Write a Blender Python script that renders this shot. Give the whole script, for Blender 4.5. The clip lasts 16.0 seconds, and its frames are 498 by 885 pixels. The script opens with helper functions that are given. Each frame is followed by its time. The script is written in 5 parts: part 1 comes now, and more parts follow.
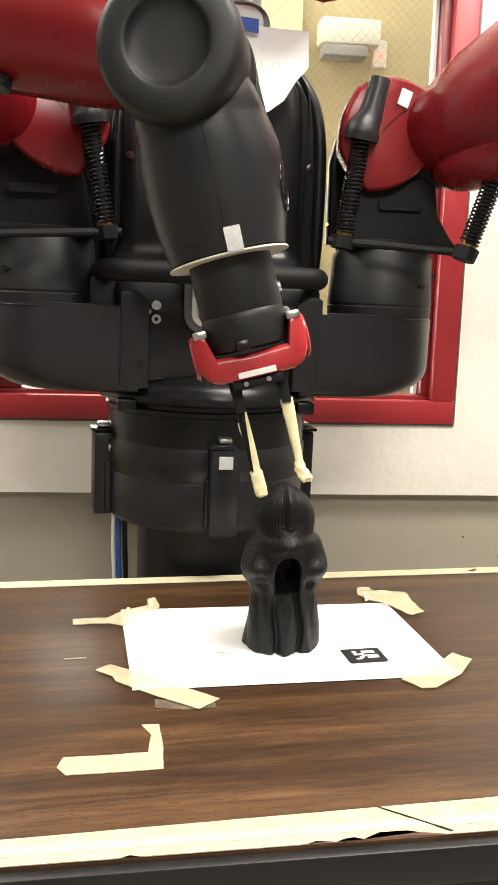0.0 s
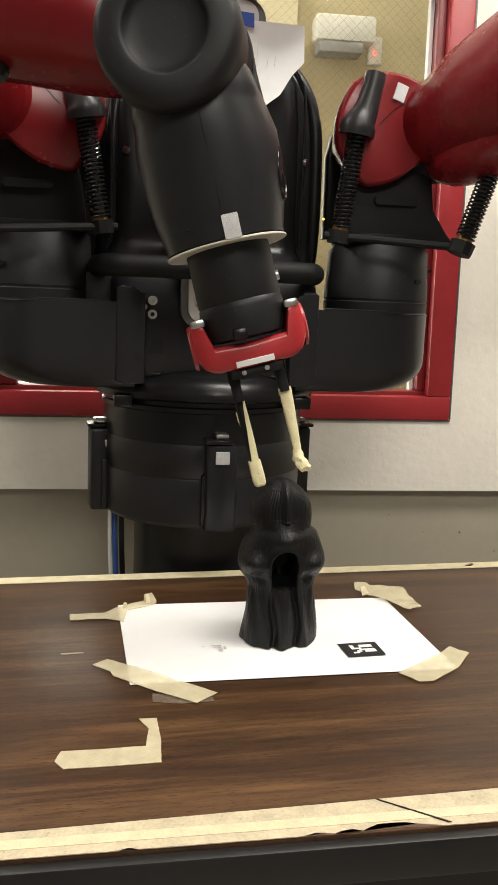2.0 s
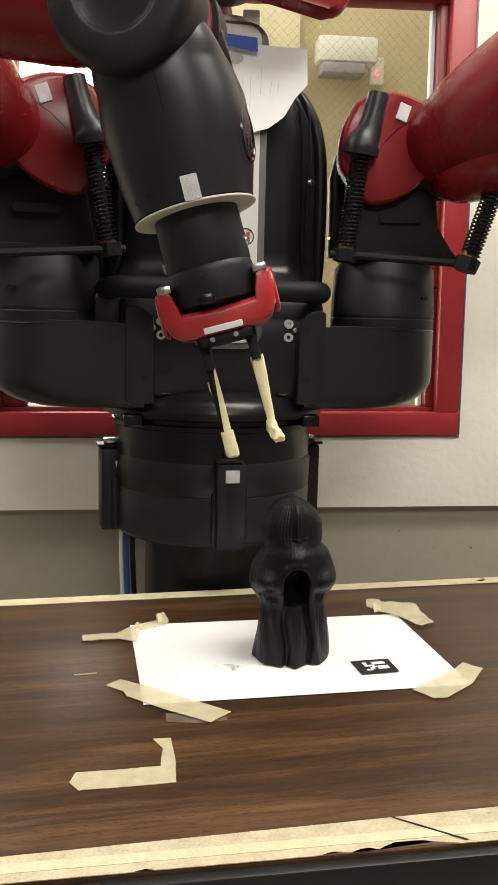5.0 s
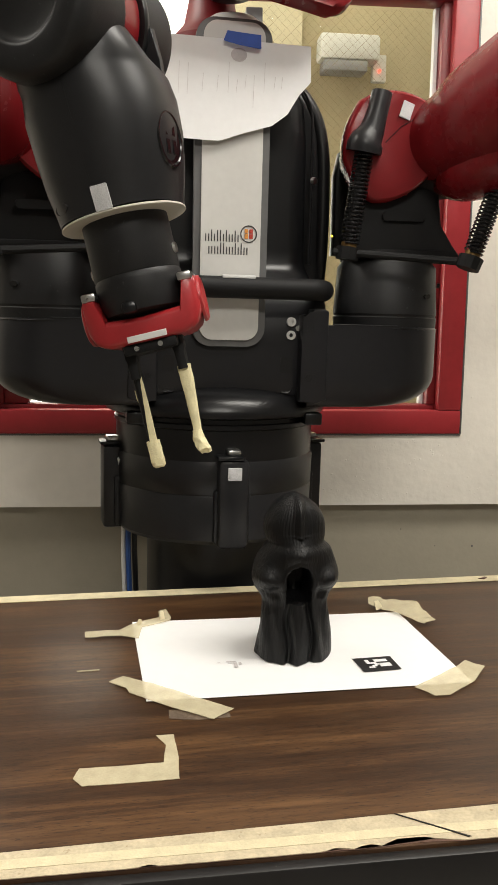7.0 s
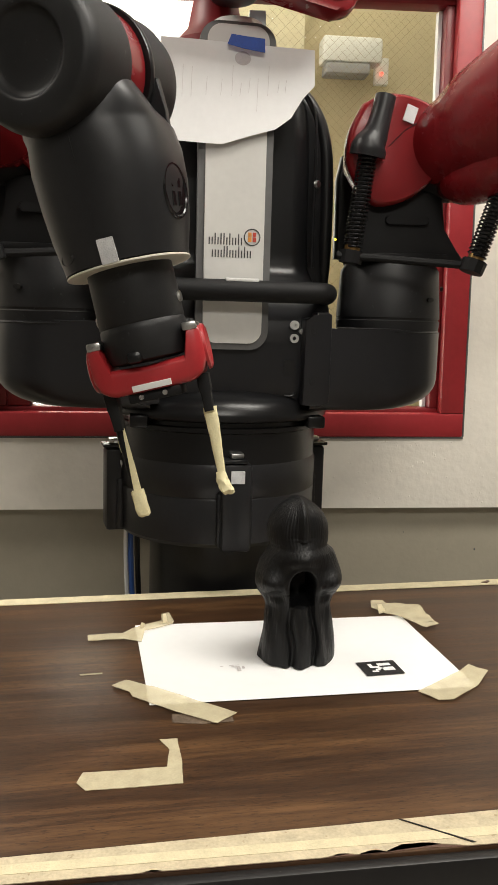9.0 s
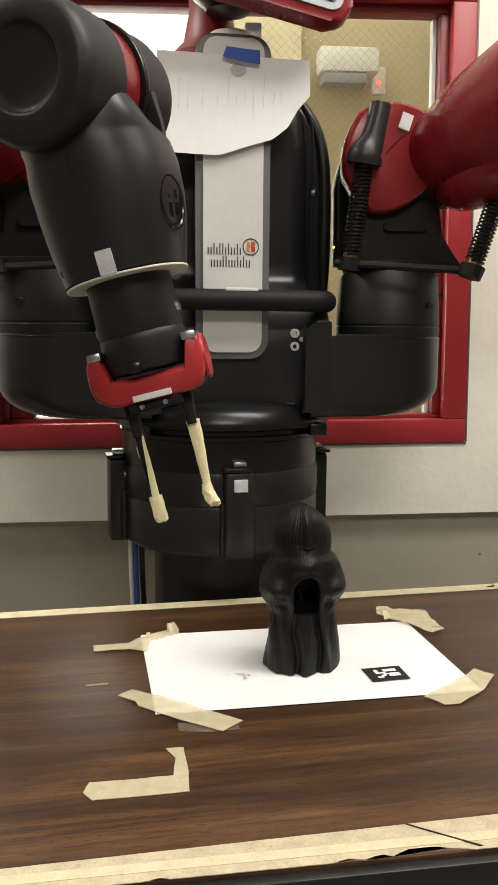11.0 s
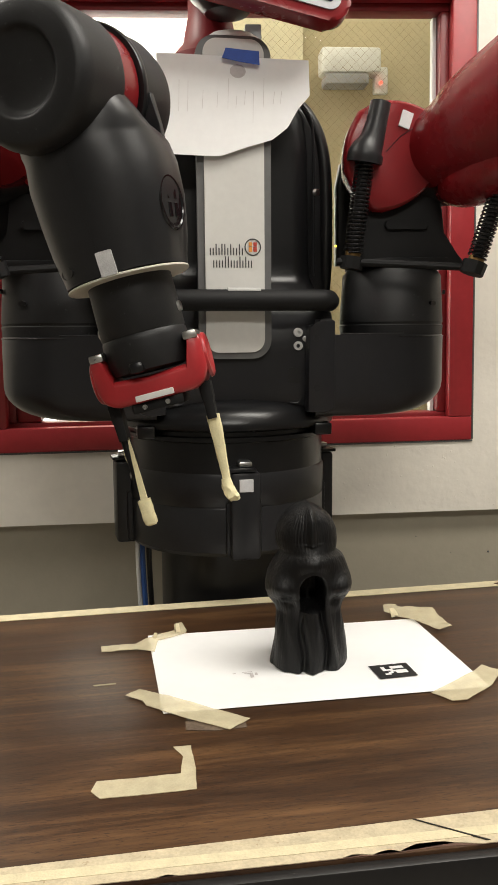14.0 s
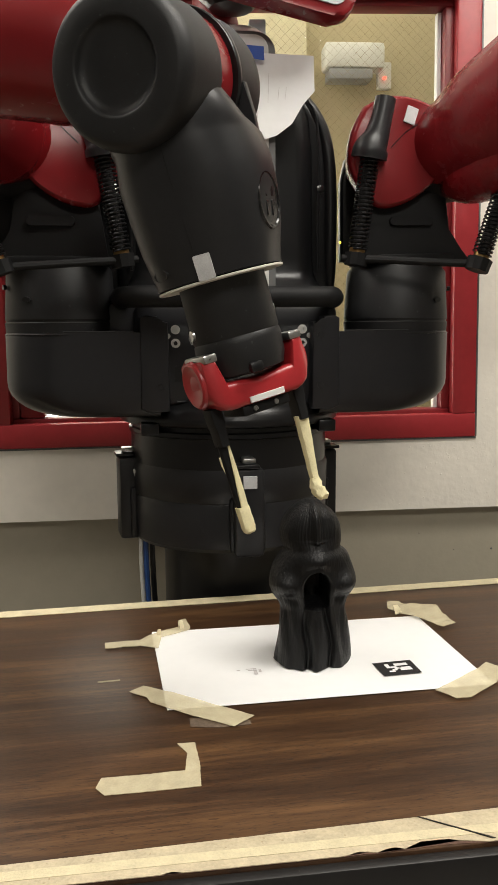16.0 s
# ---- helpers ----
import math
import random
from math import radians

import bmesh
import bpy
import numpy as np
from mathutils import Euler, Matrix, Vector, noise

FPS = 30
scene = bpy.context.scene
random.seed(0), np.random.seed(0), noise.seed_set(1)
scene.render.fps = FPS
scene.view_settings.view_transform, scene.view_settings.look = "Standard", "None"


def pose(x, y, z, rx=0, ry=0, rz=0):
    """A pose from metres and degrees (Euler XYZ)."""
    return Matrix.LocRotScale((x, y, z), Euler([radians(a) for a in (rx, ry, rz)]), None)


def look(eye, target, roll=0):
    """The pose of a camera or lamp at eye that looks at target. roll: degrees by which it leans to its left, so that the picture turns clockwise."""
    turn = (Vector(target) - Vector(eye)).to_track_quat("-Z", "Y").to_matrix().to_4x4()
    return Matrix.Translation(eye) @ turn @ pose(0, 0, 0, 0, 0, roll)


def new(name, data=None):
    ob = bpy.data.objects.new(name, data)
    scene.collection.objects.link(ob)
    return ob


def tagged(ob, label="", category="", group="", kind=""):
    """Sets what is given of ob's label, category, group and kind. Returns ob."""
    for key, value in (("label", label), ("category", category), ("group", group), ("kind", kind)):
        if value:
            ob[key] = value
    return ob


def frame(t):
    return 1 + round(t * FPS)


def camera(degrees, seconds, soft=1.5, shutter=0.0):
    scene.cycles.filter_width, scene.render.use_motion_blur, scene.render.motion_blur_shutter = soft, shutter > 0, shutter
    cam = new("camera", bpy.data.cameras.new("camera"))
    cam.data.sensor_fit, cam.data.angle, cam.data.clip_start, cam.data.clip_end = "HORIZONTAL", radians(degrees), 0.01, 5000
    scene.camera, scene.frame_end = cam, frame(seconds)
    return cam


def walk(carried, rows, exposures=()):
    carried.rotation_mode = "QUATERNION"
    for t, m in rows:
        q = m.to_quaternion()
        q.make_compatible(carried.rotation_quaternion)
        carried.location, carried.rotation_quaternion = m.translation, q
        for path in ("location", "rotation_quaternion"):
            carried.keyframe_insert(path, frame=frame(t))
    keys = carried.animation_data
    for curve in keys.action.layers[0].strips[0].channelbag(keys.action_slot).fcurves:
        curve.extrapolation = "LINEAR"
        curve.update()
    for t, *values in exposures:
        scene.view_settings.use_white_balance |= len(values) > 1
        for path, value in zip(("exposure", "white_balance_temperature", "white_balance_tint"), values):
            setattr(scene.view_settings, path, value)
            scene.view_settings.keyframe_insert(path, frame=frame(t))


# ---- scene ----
cam = camera(33.2, 16.0)
PATH = [
    (0, (-0.162, -0.814, 1.15), (0.095, 1.141, 0.817), 1.6),
    (0.5, (-0.161, -0.815, 1.15), (0.095, 1.14, 0.817), 1.6),
    (1, (-0.162, -0.816, 1.15), (0.097, 1.139, 0.817), 1.6),
    (1.5, (-0.162, -0.815, 1.148), (0.099, 1.139, 0.813), 1.6),
    (2, (-0.163, -0.814, 1.145), (0.104, 1.14, 0.809), 1.5),
    (2.5, (-0.163, -0.815, 1.147), (0.103, 1.14, 0.823), 1.1),
    (3, (-0.163, -0.816, 1.149), (0.096, 1.143, 0.842), 0.7),
    (3.5, (-0.163, -0.818, 1.149), (0.086, 1.144, 0.855), 0.5),
    (4, (-0.162, -0.819, 1.147), (0.085, 1.144, 0.857), 0.4),
    (6.5, (-0.169, -0.817, 1.146), (0.075, 1.145, 0.845), 0.8),
    (7, (-0.168, -0.819, 1.146), (0.078, 1.143, 0.847), 0.7),
    (7.5, (-0.168, -0.818, 1.143), (0.08, 1.144, 0.846), 0.6),
    (8, (-0.169, -0.818, 1.143), (0.082, 1.143, 0.843), 0.7),
    (8.5, (-0.169, -0.819, 1.148), (0.076, 1.143, 0.848), 0.8),
    (9, (-0.171, -0.818, 1.148), (0.073, 1.145, 0.853), 0.8),
    (11.5, (-0.166, -0.823, 1.146), (0.06, 1.146, 0.879), -0.5),
    (12, (-0.167, -0.823, 1.149), (0.053, 1.147, 0.886), -0.5),
    (12.5, (-0.167, -0.823, 1.147), (0.05, 1.148, 0.887), -0.6),
    (13, (-0.164, -0.824, 1.146), (0.047, 1.147, 0.884), -0.8),
    (13.5, (-0.163, -0.825, 1.143), (0.05, 1.146, 0.883), -1.0),
    (14, (-0.161, -0.826, 1.142), (0.048, 1.145, 0.878), -1.2),
    (14.5, (-0.163, -0.824, 1.144), (0.042, 1.147, 0.873), -1.1),
    (15, (-0.164, -0.824, 1.146), (0.038, 1.147, 0.873), -1.1),
    (15.5, (-0.164, -0.823, 1.143), (0.04, 1.148, 0.872), -1.1),
    (16, (-0.164, -0.824, 1.143), (0.041, 1.147, 0.869), -1.1),
]
walk(cam, [(t, look(eye, target, roll)) for t, eye, target, roll in PATH],
     exposures=[(0, 1.02), (0.6, 0.77), (1.0, 0.52), (1.5, 0.36), (2.0, 0.31), (4.2, 0.31), (6.5, 0.17), (14.5, 0.17), (16.0, 0.08)])

# ---- world and light ----
world = bpy.data.worlds.new("world")
scene.world = world
world.use_nodes = True
world.node_tree.nodes["Background"].inputs[0].default_value = (0.9, 0.95, 1.0, 1)
world.node_tree.nodes["Background"].inputs[1].default_value = 0.035


def area_lamp(name, x, y, z, sx, sy, watts, colour, rx=0, ry=0):
    data = bpy.data.lights.new(name, "AREA")
    data.shape, data.size, data.size_y, data.energy, data.color = "RECTANGLE", sx, sy, watts, colour
    ob = new(name, data)
    ob.matrix_world = pose(x, y, z, rx, ry, 0)
    return ob


WARM = (1.0, 0.955, 0.87)
area_lamp("ceiling_lamp_light", 0.75, -0.3, 2.62, 1.2, 0.6, 34, WARM)
area_lamp("ceiling_lamp_light", -1.3, 0.35, 2.62, 1.0, 0.5, 24, WARM)
area_lamp("ceiling_lamp_light", 0.0, -2.0, 2.62, 1.2, 0.6, 35, WARM)
area_lamp("corridor_lamp_light", 0.5, 1.9, 2.62, 1.2, 0.4, 4.8, (1.0, 0.92, 0.72))
area_lamp("corridor_lamp_light", -1.2, 1.5, 2.55, 1.0, 0.5, 12, (1.0, 0.95, 0.85))


# ---- materials ----
def material(name, colour, rough=0.5, metal=0.0, vary=0.12, scale=30.0, bump=0.0, bump_scale=200.0, fleck=None, coat=0.0, stretch=(1, 1, 1), spec=0.5, tone2=None, rough_vary=0.1):
    """A surface with a broad and a fine variation of colour, a varied gloss and a fine relief, at real size in metres."""
    m = bpy.data.materials.new(name)
    m.use_nodes = True
    nt = m.node_tree
    b = nt.nodes["Principled BSDF"]
    b.inputs["Metallic"].default_value = metal
    b.inputs["Specular IOR Level"].default_value = spec
    b.inputs["Coat Weight"].default_value = coat
    b.inputs["Coat Roughness"].default_value = 0.12
    co = nt.nodes.new("ShaderNodeTexCoord")
    mp = nt.nodes.new("ShaderNodeMapping")
    mp.inputs["Scale"].default_value = stretch
    nt.links.new(co.outputs["Object"], mp.inputs[0])

    def noise_node(s, detail=4.0):
        n = nt.nodes.new("ShaderNodeTexNoise")
        n.inputs["Scale"].default_value, n.inputs["Detail"].default_value = s, detail
        nt.links.new(mp.outputs[0], n.inputs["Vector"])
        return n

    broad, fine = noise_node(scale), noise_node(scale * 9, 6.0)
    mix = nt.nodes.new("ShaderNodeMix")
    mix.data_type = "RGBA"
    lo = [max(c * (1 - vary), 0) for c in colour]
    hi = [min(c * (1 + vary), 1) for c in (tone2 or colour)]
    mix.inputs["A"].default_value, mix.inputs["B"].default_value = (*lo, 1), (*hi, 1)
    both = nt.nodes.new("ShaderNodeMath")
    both.operation = "MULTIPLY_ADD"
    both.inputs[1].default_value = 0.4
    half = nt.nodes.new("ShaderNodeMath")
    half.operation = "MULTIPLY"
    half.inputs[1].default_value = 0.6
    nt.links.new(broad.outputs[0], half.inputs[0])
    nt.links.new(fine.outputs[0], both.inputs[0])
    nt.links.new(half.outputs[0], both.inputs[2])
    ramp = nt.nodes.new("ShaderNodeMapRange")
    ramp.inputs[1].default_value, ramp.inputs[2].default_value = 0.32, 0.68
    nt.links.new(both.outputs[0], ramp.inputs[0])
    nt.links.new(ramp.outputs[0], mix.inputs["Factor"])
    out = mix.outputs["Result"]
    if fleck:
        f = noise_node(fleck[1], 2.0)
        step = nt.nodes.new("ShaderNodeMapRange")
        step.inputs[1].default_value, step.inputs[2].default_value = fleck[2], fleck[2] + 0.06
        nt.links.new(f.outputs[0], step.inputs[0])
        mix2 = nt.nodes.new("ShaderNodeMix")
        mix2.data_type = "RGBA"
        mix2.inputs["B"].default_value = (*fleck[0], 1)
        nt.links.new(step.outputs[0], mix2.inputs["Factor"])
        nt.links.new(out, mix2.inputs["A"])
        out = mix2.outputs["Result"]
    nt.links.new(out, b.inputs["Base Color"])
    rr = nt.nodes.new("ShaderNodeMapRange")
    rr.inputs[3].default_value, rr.inputs[4].default_value = max(rough - rough_vary, 0.02), min(rough + rough_vary, 1)
    nt.links.new(both.outputs[0], rr.inputs[0])
    nt.links.new(rr.outputs[0], b.inputs["Roughness"])
    if bump:
        n = noise_node(bump_scale, 3.0)
        bp = nt.nodes.new("ShaderNodeBump")
        bp.inputs["Strength"].default_value, bp.inputs["Distance"].default_value = bump, 0.001
        nt.links.new(n.outputs[0], bp.inputs["Height"])
        nt.links.new(bp.outputs[0], b.inputs["Normal"])
    return m


def wood_laminate(name):
    """Brown printed wood with long streaks across the table and short dark pores."""
    m = bpy.data.materials.new(name)
    m.use_nodes = True
    nt = m.node_tree
    b = nt.nodes["Principled BSDF"]
    co = nt.nodes.new("ShaderNodeTexCoord")

    def layer(sx, sy, detail, rough=0.55, dist=0.0):
        mp = nt.nodes.new("ShaderNodeMapping")
        mp.inputs["Scale"].default_value = (sx, sy, 1)
        mp.inputs["Rotation"].default_value = (0, 0, radians(-1.5))
        n = nt.nodes.new("ShaderNodeTexNoise")
        n.inputs["Scale"].default_value, n.inputs["Detail"].default_value = 1.0, detail
        n.inputs["Roughness"].default_value, n.inputs["Distortion"].default_value = rough, dist
        nt.links.new(co.outputs["Object"], mp.inputs[0])
        nt.links.new(mp.outputs[0], n.inputs["Vector"])
        return n.outputs[0]

    bands, streak, pores = layer(2.0, 30, 4, 0.6, 0.6), layer(16, 170, 6, 0.7), layer(110, 520, 3)
    ramp = nt.nodes.new("ShaderNodeValToRGB")
    e = ramp.color_ramp.elements
    e[0].position, e[0].color = 0.33, (0.0215, 0.0095, 0.0042, 1)
    e[1].position, e[1].color = 0.66, (0.138, 0.069, 0.028, 1)
    mid = e.new(0.5)
    mid.color = (0.0575, 0.0270, 0.0115, 1)
    add = nt.nodes.new("ShaderNodeMath")
    add.operation = "MULTIPLY_ADD"
    add.inputs[1].default_value = 0.42
    half = nt.nodes.new("ShaderNodeMath")
    half.operation = "MULTIPLY"
    half.inputs[1].default_value = 0.58
    nt.links.new(bands, half.inputs[0])
    nt.links.new(streak, add.inputs[0])
    nt.links.new(half.outputs[0], add.inputs[2])
    nt.links.new(add.outputs[0], ramp.inputs[0])
    step = nt.nodes.new("ShaderNodeMapRange")
    step.inputs[1].default_value, step.inputs[2].default_value = 0.56, 0.68
    step.inputs[4].default_value = 0.62
    nt.links.new(pores, step.inputs[0])
    mix = nt.nodes.new("ShaderNodeMix")
    mix.data_type = "RGBA"
    mix.inputs["B"].default_value = (0.02, 0.010, 0.006, 1)
    nt.links.new(step.outputs[0], mix.inputs["Factor"])
    nt.links.new(ramp.outputs[0], mix.inputs["A"])
    nt.links.new(mix.outputs["Result"], b.inputs["Base Color"])
    rr = nt.nodes.new("ShaderNodeMapRange")
    rr.inputs[3].default_value, rr.inputs[4].default_value = 0.33, 0.47
    b.inputs["Specular IOR Level"].default_value = 0.42
    nt.links.new(streak, rr.inputs[0])
    nt.links.new(rr.outputs[0], b.inputs["Roughness"])
    bp = nt.nodes.new("ShaderNodeBump")
    bp.inputs["Strength"].default_value, bp.inputs["Distance"].default_value = 0.15, 0.0006
    nt.links.new(pores, bp.inputs["Height"])
    nt.links.new(bp.outputs[0], b.inputs["Normal"])
    return m


def glass(name):
    m = bpy.data.materials.new(name)
    m.use_nodes = True
    nt = m.node_tree
    b = nt.nodes["Principled BSDF"]
    b.inputs["Base Color"].default_value = (0.96, 0.98, 0.95, 1)
    b.inputs["Roughness"].default_value = 0.01
    b.inputs["Transmission Weight"].default_value = 1.0
    b.inputs["IOR"].default_value = 1.02
    return m


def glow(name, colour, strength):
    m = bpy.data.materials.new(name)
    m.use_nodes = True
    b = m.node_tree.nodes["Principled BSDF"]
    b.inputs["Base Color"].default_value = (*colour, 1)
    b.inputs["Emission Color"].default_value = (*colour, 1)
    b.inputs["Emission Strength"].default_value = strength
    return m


BLACK = material("satin_black_plastic", (0.0078, 0.0078, 0.0085), 0.29, bump=0.03, bump_scale=900, scale=14, vary=0.2, spec=0.38, rough_vary=0.03)
CHAR = material("charcoal_plastic", (0.0160, 0.0160, 0.0175), 0.36, bump=0.06, bump_scale=900, scale=12, vary=0.2, spec=0.38)
MOUNT = material("satin_grey_black_plastic", (0.0150, 0.0150, 0.0172), 0.31, bump=0.04, bump_scale=900, scale=9, vary=0.14, spec=0.42, rough_vary=0.04)
MATT = material("matt_black_rubber", (0.0055, 0.0055, 0.006), 0.62, bump=0.15, bump_scale=700, scale=20, vary=0.3, spec=0.3)
SOFT = material("worn_black_plastic", (0.0125, 0.0125, 0.0135), 0.50, bump=0.12, bump_scale=800, scale=18, vary=0.25, spec=0.38, fleck=((0.04, 0.04, 0.04), 160, 0.70))
DARK = material("black_painted_metal", (0.005, 0.005, 0.0055), 0.38, scale=20, vary=0.3)
RED = material("glossy_red_plastic", (0.185, 0.0085, 0.0115), 0.27, spec=0.45, scale=9, vary=0.06, rough_vary=0.03)
REDTRIM = material("red_gripper_plastic", (0.38, 0.021, 0.026), 0.34, coat=0.2, scale=20, vary=0.10)
REDPAINT = material("red_wall_paint", (0.34, 0.024, 0.030), 0.40, scale=10, vary=0.12, bump=0.2, bump_scale=60)
DEEPRED = material("dark_red_surface", (0.20, 0.012, 0.016), 0.40, scale=10, vary=0.12)
FTAPE = material("finger_tape", (0.86, 0.78, 0.48), 0.6, scale=60, vary=0.10, bump=0.5, bump_scale=500)
WALLPAINT = material("cream_wall_paint", (0.87, 0.82, 0.73), 0.55, scale=5, vary=0.05, bump=0.9, bump_scale=75)
# greyer than the cream wall: the ledge's shade is in this colour
LOWSHADE = material("shaded_wall_paint", (0.42, 0.38, 0.295), 0.6, scale=5, vary=0.06, bump=0.4, bump_scale=110)
GREYWALL = material("grey_room_paint", (0.30, 0.29, 0.27), 0.8, scale=4, vary=0.06)
CLEAR = material("clear_sticky_tape", (0.16, 0.12, 0.09), 0.22, scale=40, vary=0.3)
BEIGE = material("beige_wall_paint", (0.50, 0.43, 0.28), 0.7, scale=3, vary=0.06, bump=0.2, bump_scale=60)
RESIDUE = material("torn_brown_residue", (0.11, 0.058, 0.040), 0.7, scale=60, vary=0.3, bump=0.8, bump_scale=300)
CEIL = material("ceiling_paint", (0.72, 0.71, 0.68), 0.8, scale=4, vary=0.05)
FLOORM = material("floor_vinyl", (0.30, 0.28, 0.25), 0.4, scale=6, vary=0.12, fleck=((0.16, 0.15, 0.13), 90, 0.60))
WOOD = wood_laminate("brown_wood_laminate")
EDGE = material("black_edge_strip", (0.010, 0.009, 0.009), 0.40, scale=15, vary=0.4, fleck=((0.30, 0.28, 0.25), 70, 0.74))
TAPE = material("masking_tape", (0.66, 0.58, 0.385), 0.62, scale=60, vary=0.14, bump=0.5, bump_scale=500, stretch=(1, 1, 1))
TAPETHIN = material("thin_masking_tape", (0.90, 0.80, 0.55), 0.6, scale=60, vary=0.14, bump=0.6, bump_scale=400)
TAPETHIN.node_tree.nodes["Principled BSDF"].inputs["Alpha"].default_value = 0.42
WIREM = material("thin_wire", (0.22, 0.17, 0.09), 0.5, scale=60)
TAPEEDGE = material("worn_masking_tape", (0.54, 0.46, 0.315), 0.6, scale=40, vary=0.24, bump=0.4, bump_scale=400, fleck=((0.36, 0.28, 0.17), 130, 0.69))
PAPER = material("white_paper", (0.90, 0.90, 0.90), 0.75, scale=8, vary=0.02, bump=0.08, bump_scale=90)
SHEET = material("note_paper", (0.90, 0.90, 0.90), 0.8, scale=12, vary=0.03, bump=0.1, bump_scale=60)
PRINT = material("black_print", (0.012, 0.012, 0.013), 0.6, scale=40)
FAINT = material("faint_grey_print", (0.60, 0.56, 0.56), 0.7, scale=40)
PENCIL = material("pencil_stroke", (0.70, 0.67, 0.67), 0.7, scale=60)
BLUE = material("blue_painters_tape", (0.02, 0.08, 0.42), 0.55, scale=60, bump=0.3, bump_scale=300)
WHITEP = material("white_plastic", (0.72, 0.72, 0.70), 0.4, scale=20, vary=0.05)
GREYP = material("silver_grey_panel", (0.66, 0.65, 0.62), 0.36, scale=12, vary=0.05)
GREYR = material("grey_panel_rim", (0.13, 0.13, 0.13), 0.4, scale=12)
RING = material("ivory_ring", (0.62, 0.60, 0.53), 0.45, scale=30, vary=0.06)
STEEL = material("bright_steel", (0.55, 0.55, 0.54), 0.3, metal=1.0, scale=60)
SPRINGM = material("dark_spring_steel", (0.026, 0.026, 0.028), 0.28, metal=0.7, scale=60)
BRASS = material("brass_collar", (0.22, 0.13, 0.045), 0.4, metal=0.8, scale=60)
VELCRO = material("white_felt_patch", (0.62, 0.62, 0.63), 0.95, scale=90, vary=0.14, bump=0.8, bump_scale=700)
PRINTBLK = material("black_printed_filament", (0.0040, 0.0040, 0.0044), 0.48, scale=30, vary=0.3, bump=1.0, bump_scale=420, stretch=(1, 1, 0.12), spec=0.34)
CABLEB = material("blue_cable_sheath", (0.03, 0.09, 0.30), 0.45, scale=40)
MULL = material("grey_mullion_paint", (0.26, 0.29, 0.30), 0.5, scale=12)
SCREENM = material("dark_blue_screen", (0.01, 0.012, 0.08), 0.12, scale=12)
SILVER = material("silver_bezel_tray_shade", (0.30, 0.30, 0.32), 0.4, scale=20)
LOGOTXT = material("dark_grey_print", (0.05, 0.05, 0.05), 0.5, scale=60)
LOGORED = material("red_print", (0.45, 0.05, 0.03), 0.5, scale=60)
LOGOORG = material("orange_print", (0.70, 0.28, 0.05), 0.5, scale=60)
GLASS = glass("clear_glass")
PILASTER = material("cream_corridor_paint", (0.66, 0.60, 0.43), 0.7, scale=3, vary=0.05)
GLOSSBLK = material("polished_black_plastic", (0.006, 0.006, 0.007), 0.18, scale=20, vary=0.2)
LED = glow("red_indicator", (1.0, 0.05, 0.03), 4.0)
YELLOW = glow("yellow_indicator", (1.0, 0.7, 0.05), 2.0)
LAMPGLOW = glow("lamp_diffuser", (1.0, 0.93, 0.80), 6.0)
# emission for a stand-in panel, not a lamp
CORRGLOW = glow("panel_glow", (1.0, 0.97, 0.90), 2.2)


# ---- mesh helpers ----
def part(name, bm, mat, parent=None, label="", sharp=35):
    """Links a bmesh as one mesh object, under a thing or a part."""
    me = bpy.data.meshes.new(name)
    bmesh.ops.recalc_face_normals(bm, faces=bm.faces)
    bm.to_mesh(me)
    bm.free()
    for p in me.polygons:
        p.use_smooth = True
    me.set_sharp_from_angle(angle=radians(sharp))
    me.materials.append(mat)
    ob = new(name, me)
    ob.parent = parent
    if label:
        tagged(ob, label)
    return ob


def thing(name, m, label, category, group="", kind=""):
    ob = new(name)
    ob.empty_display_size = 0.05
    ob.matrix_world = m
    return tagged(ob, label, category, group, kind)


def add_box(bm, x0, x1, y0, y1, z0, z1, bevel=0.0, seg=2, m=None):
    r = bmesh.ops.create_cube(bm, size=1)
    vs = r["verts"]
    bmesh.ops.scale(bm, vec=(x1 - x0, y1 - y0, z1 - z0), verts=vs)
    bmesh.ops.translate(bm, vec=((x0 + x1) / 2, (y0 + y1) / 2, (z0 + z1) / 2), verts=vs)
    es = list({e for v in vs for e in v.link_edges})
    if bevel:
        r2 = bmesh.ops.bevel(bm, geom=es, offset=bevel, segments=seg, affect="EDGES", profile=0.5)
        vs = list({v for f in r2["faces"] for v in f.verts})
        seen, todo = set(vs), list(vs)
        while todo:
            v = todo.pop()
            for e in v.link_edges:
                o = e.other_vert(v)
                if o not in seen:
                    seen.add(o)
                    todo.append(o)
        vs = list(seen)
    if m is not None:
        bmesh.ops.transform(bm, matrix=m, verts=vs)
    return vs


def box(x0, x1, y0, y1, z0, z1, bevel=0.0, seg=2, m=None):
    bm = bmesh.new()
    add_box(bm, x0, x1, y0, y1, z0, z1, bevel, seg, m)
    return bm


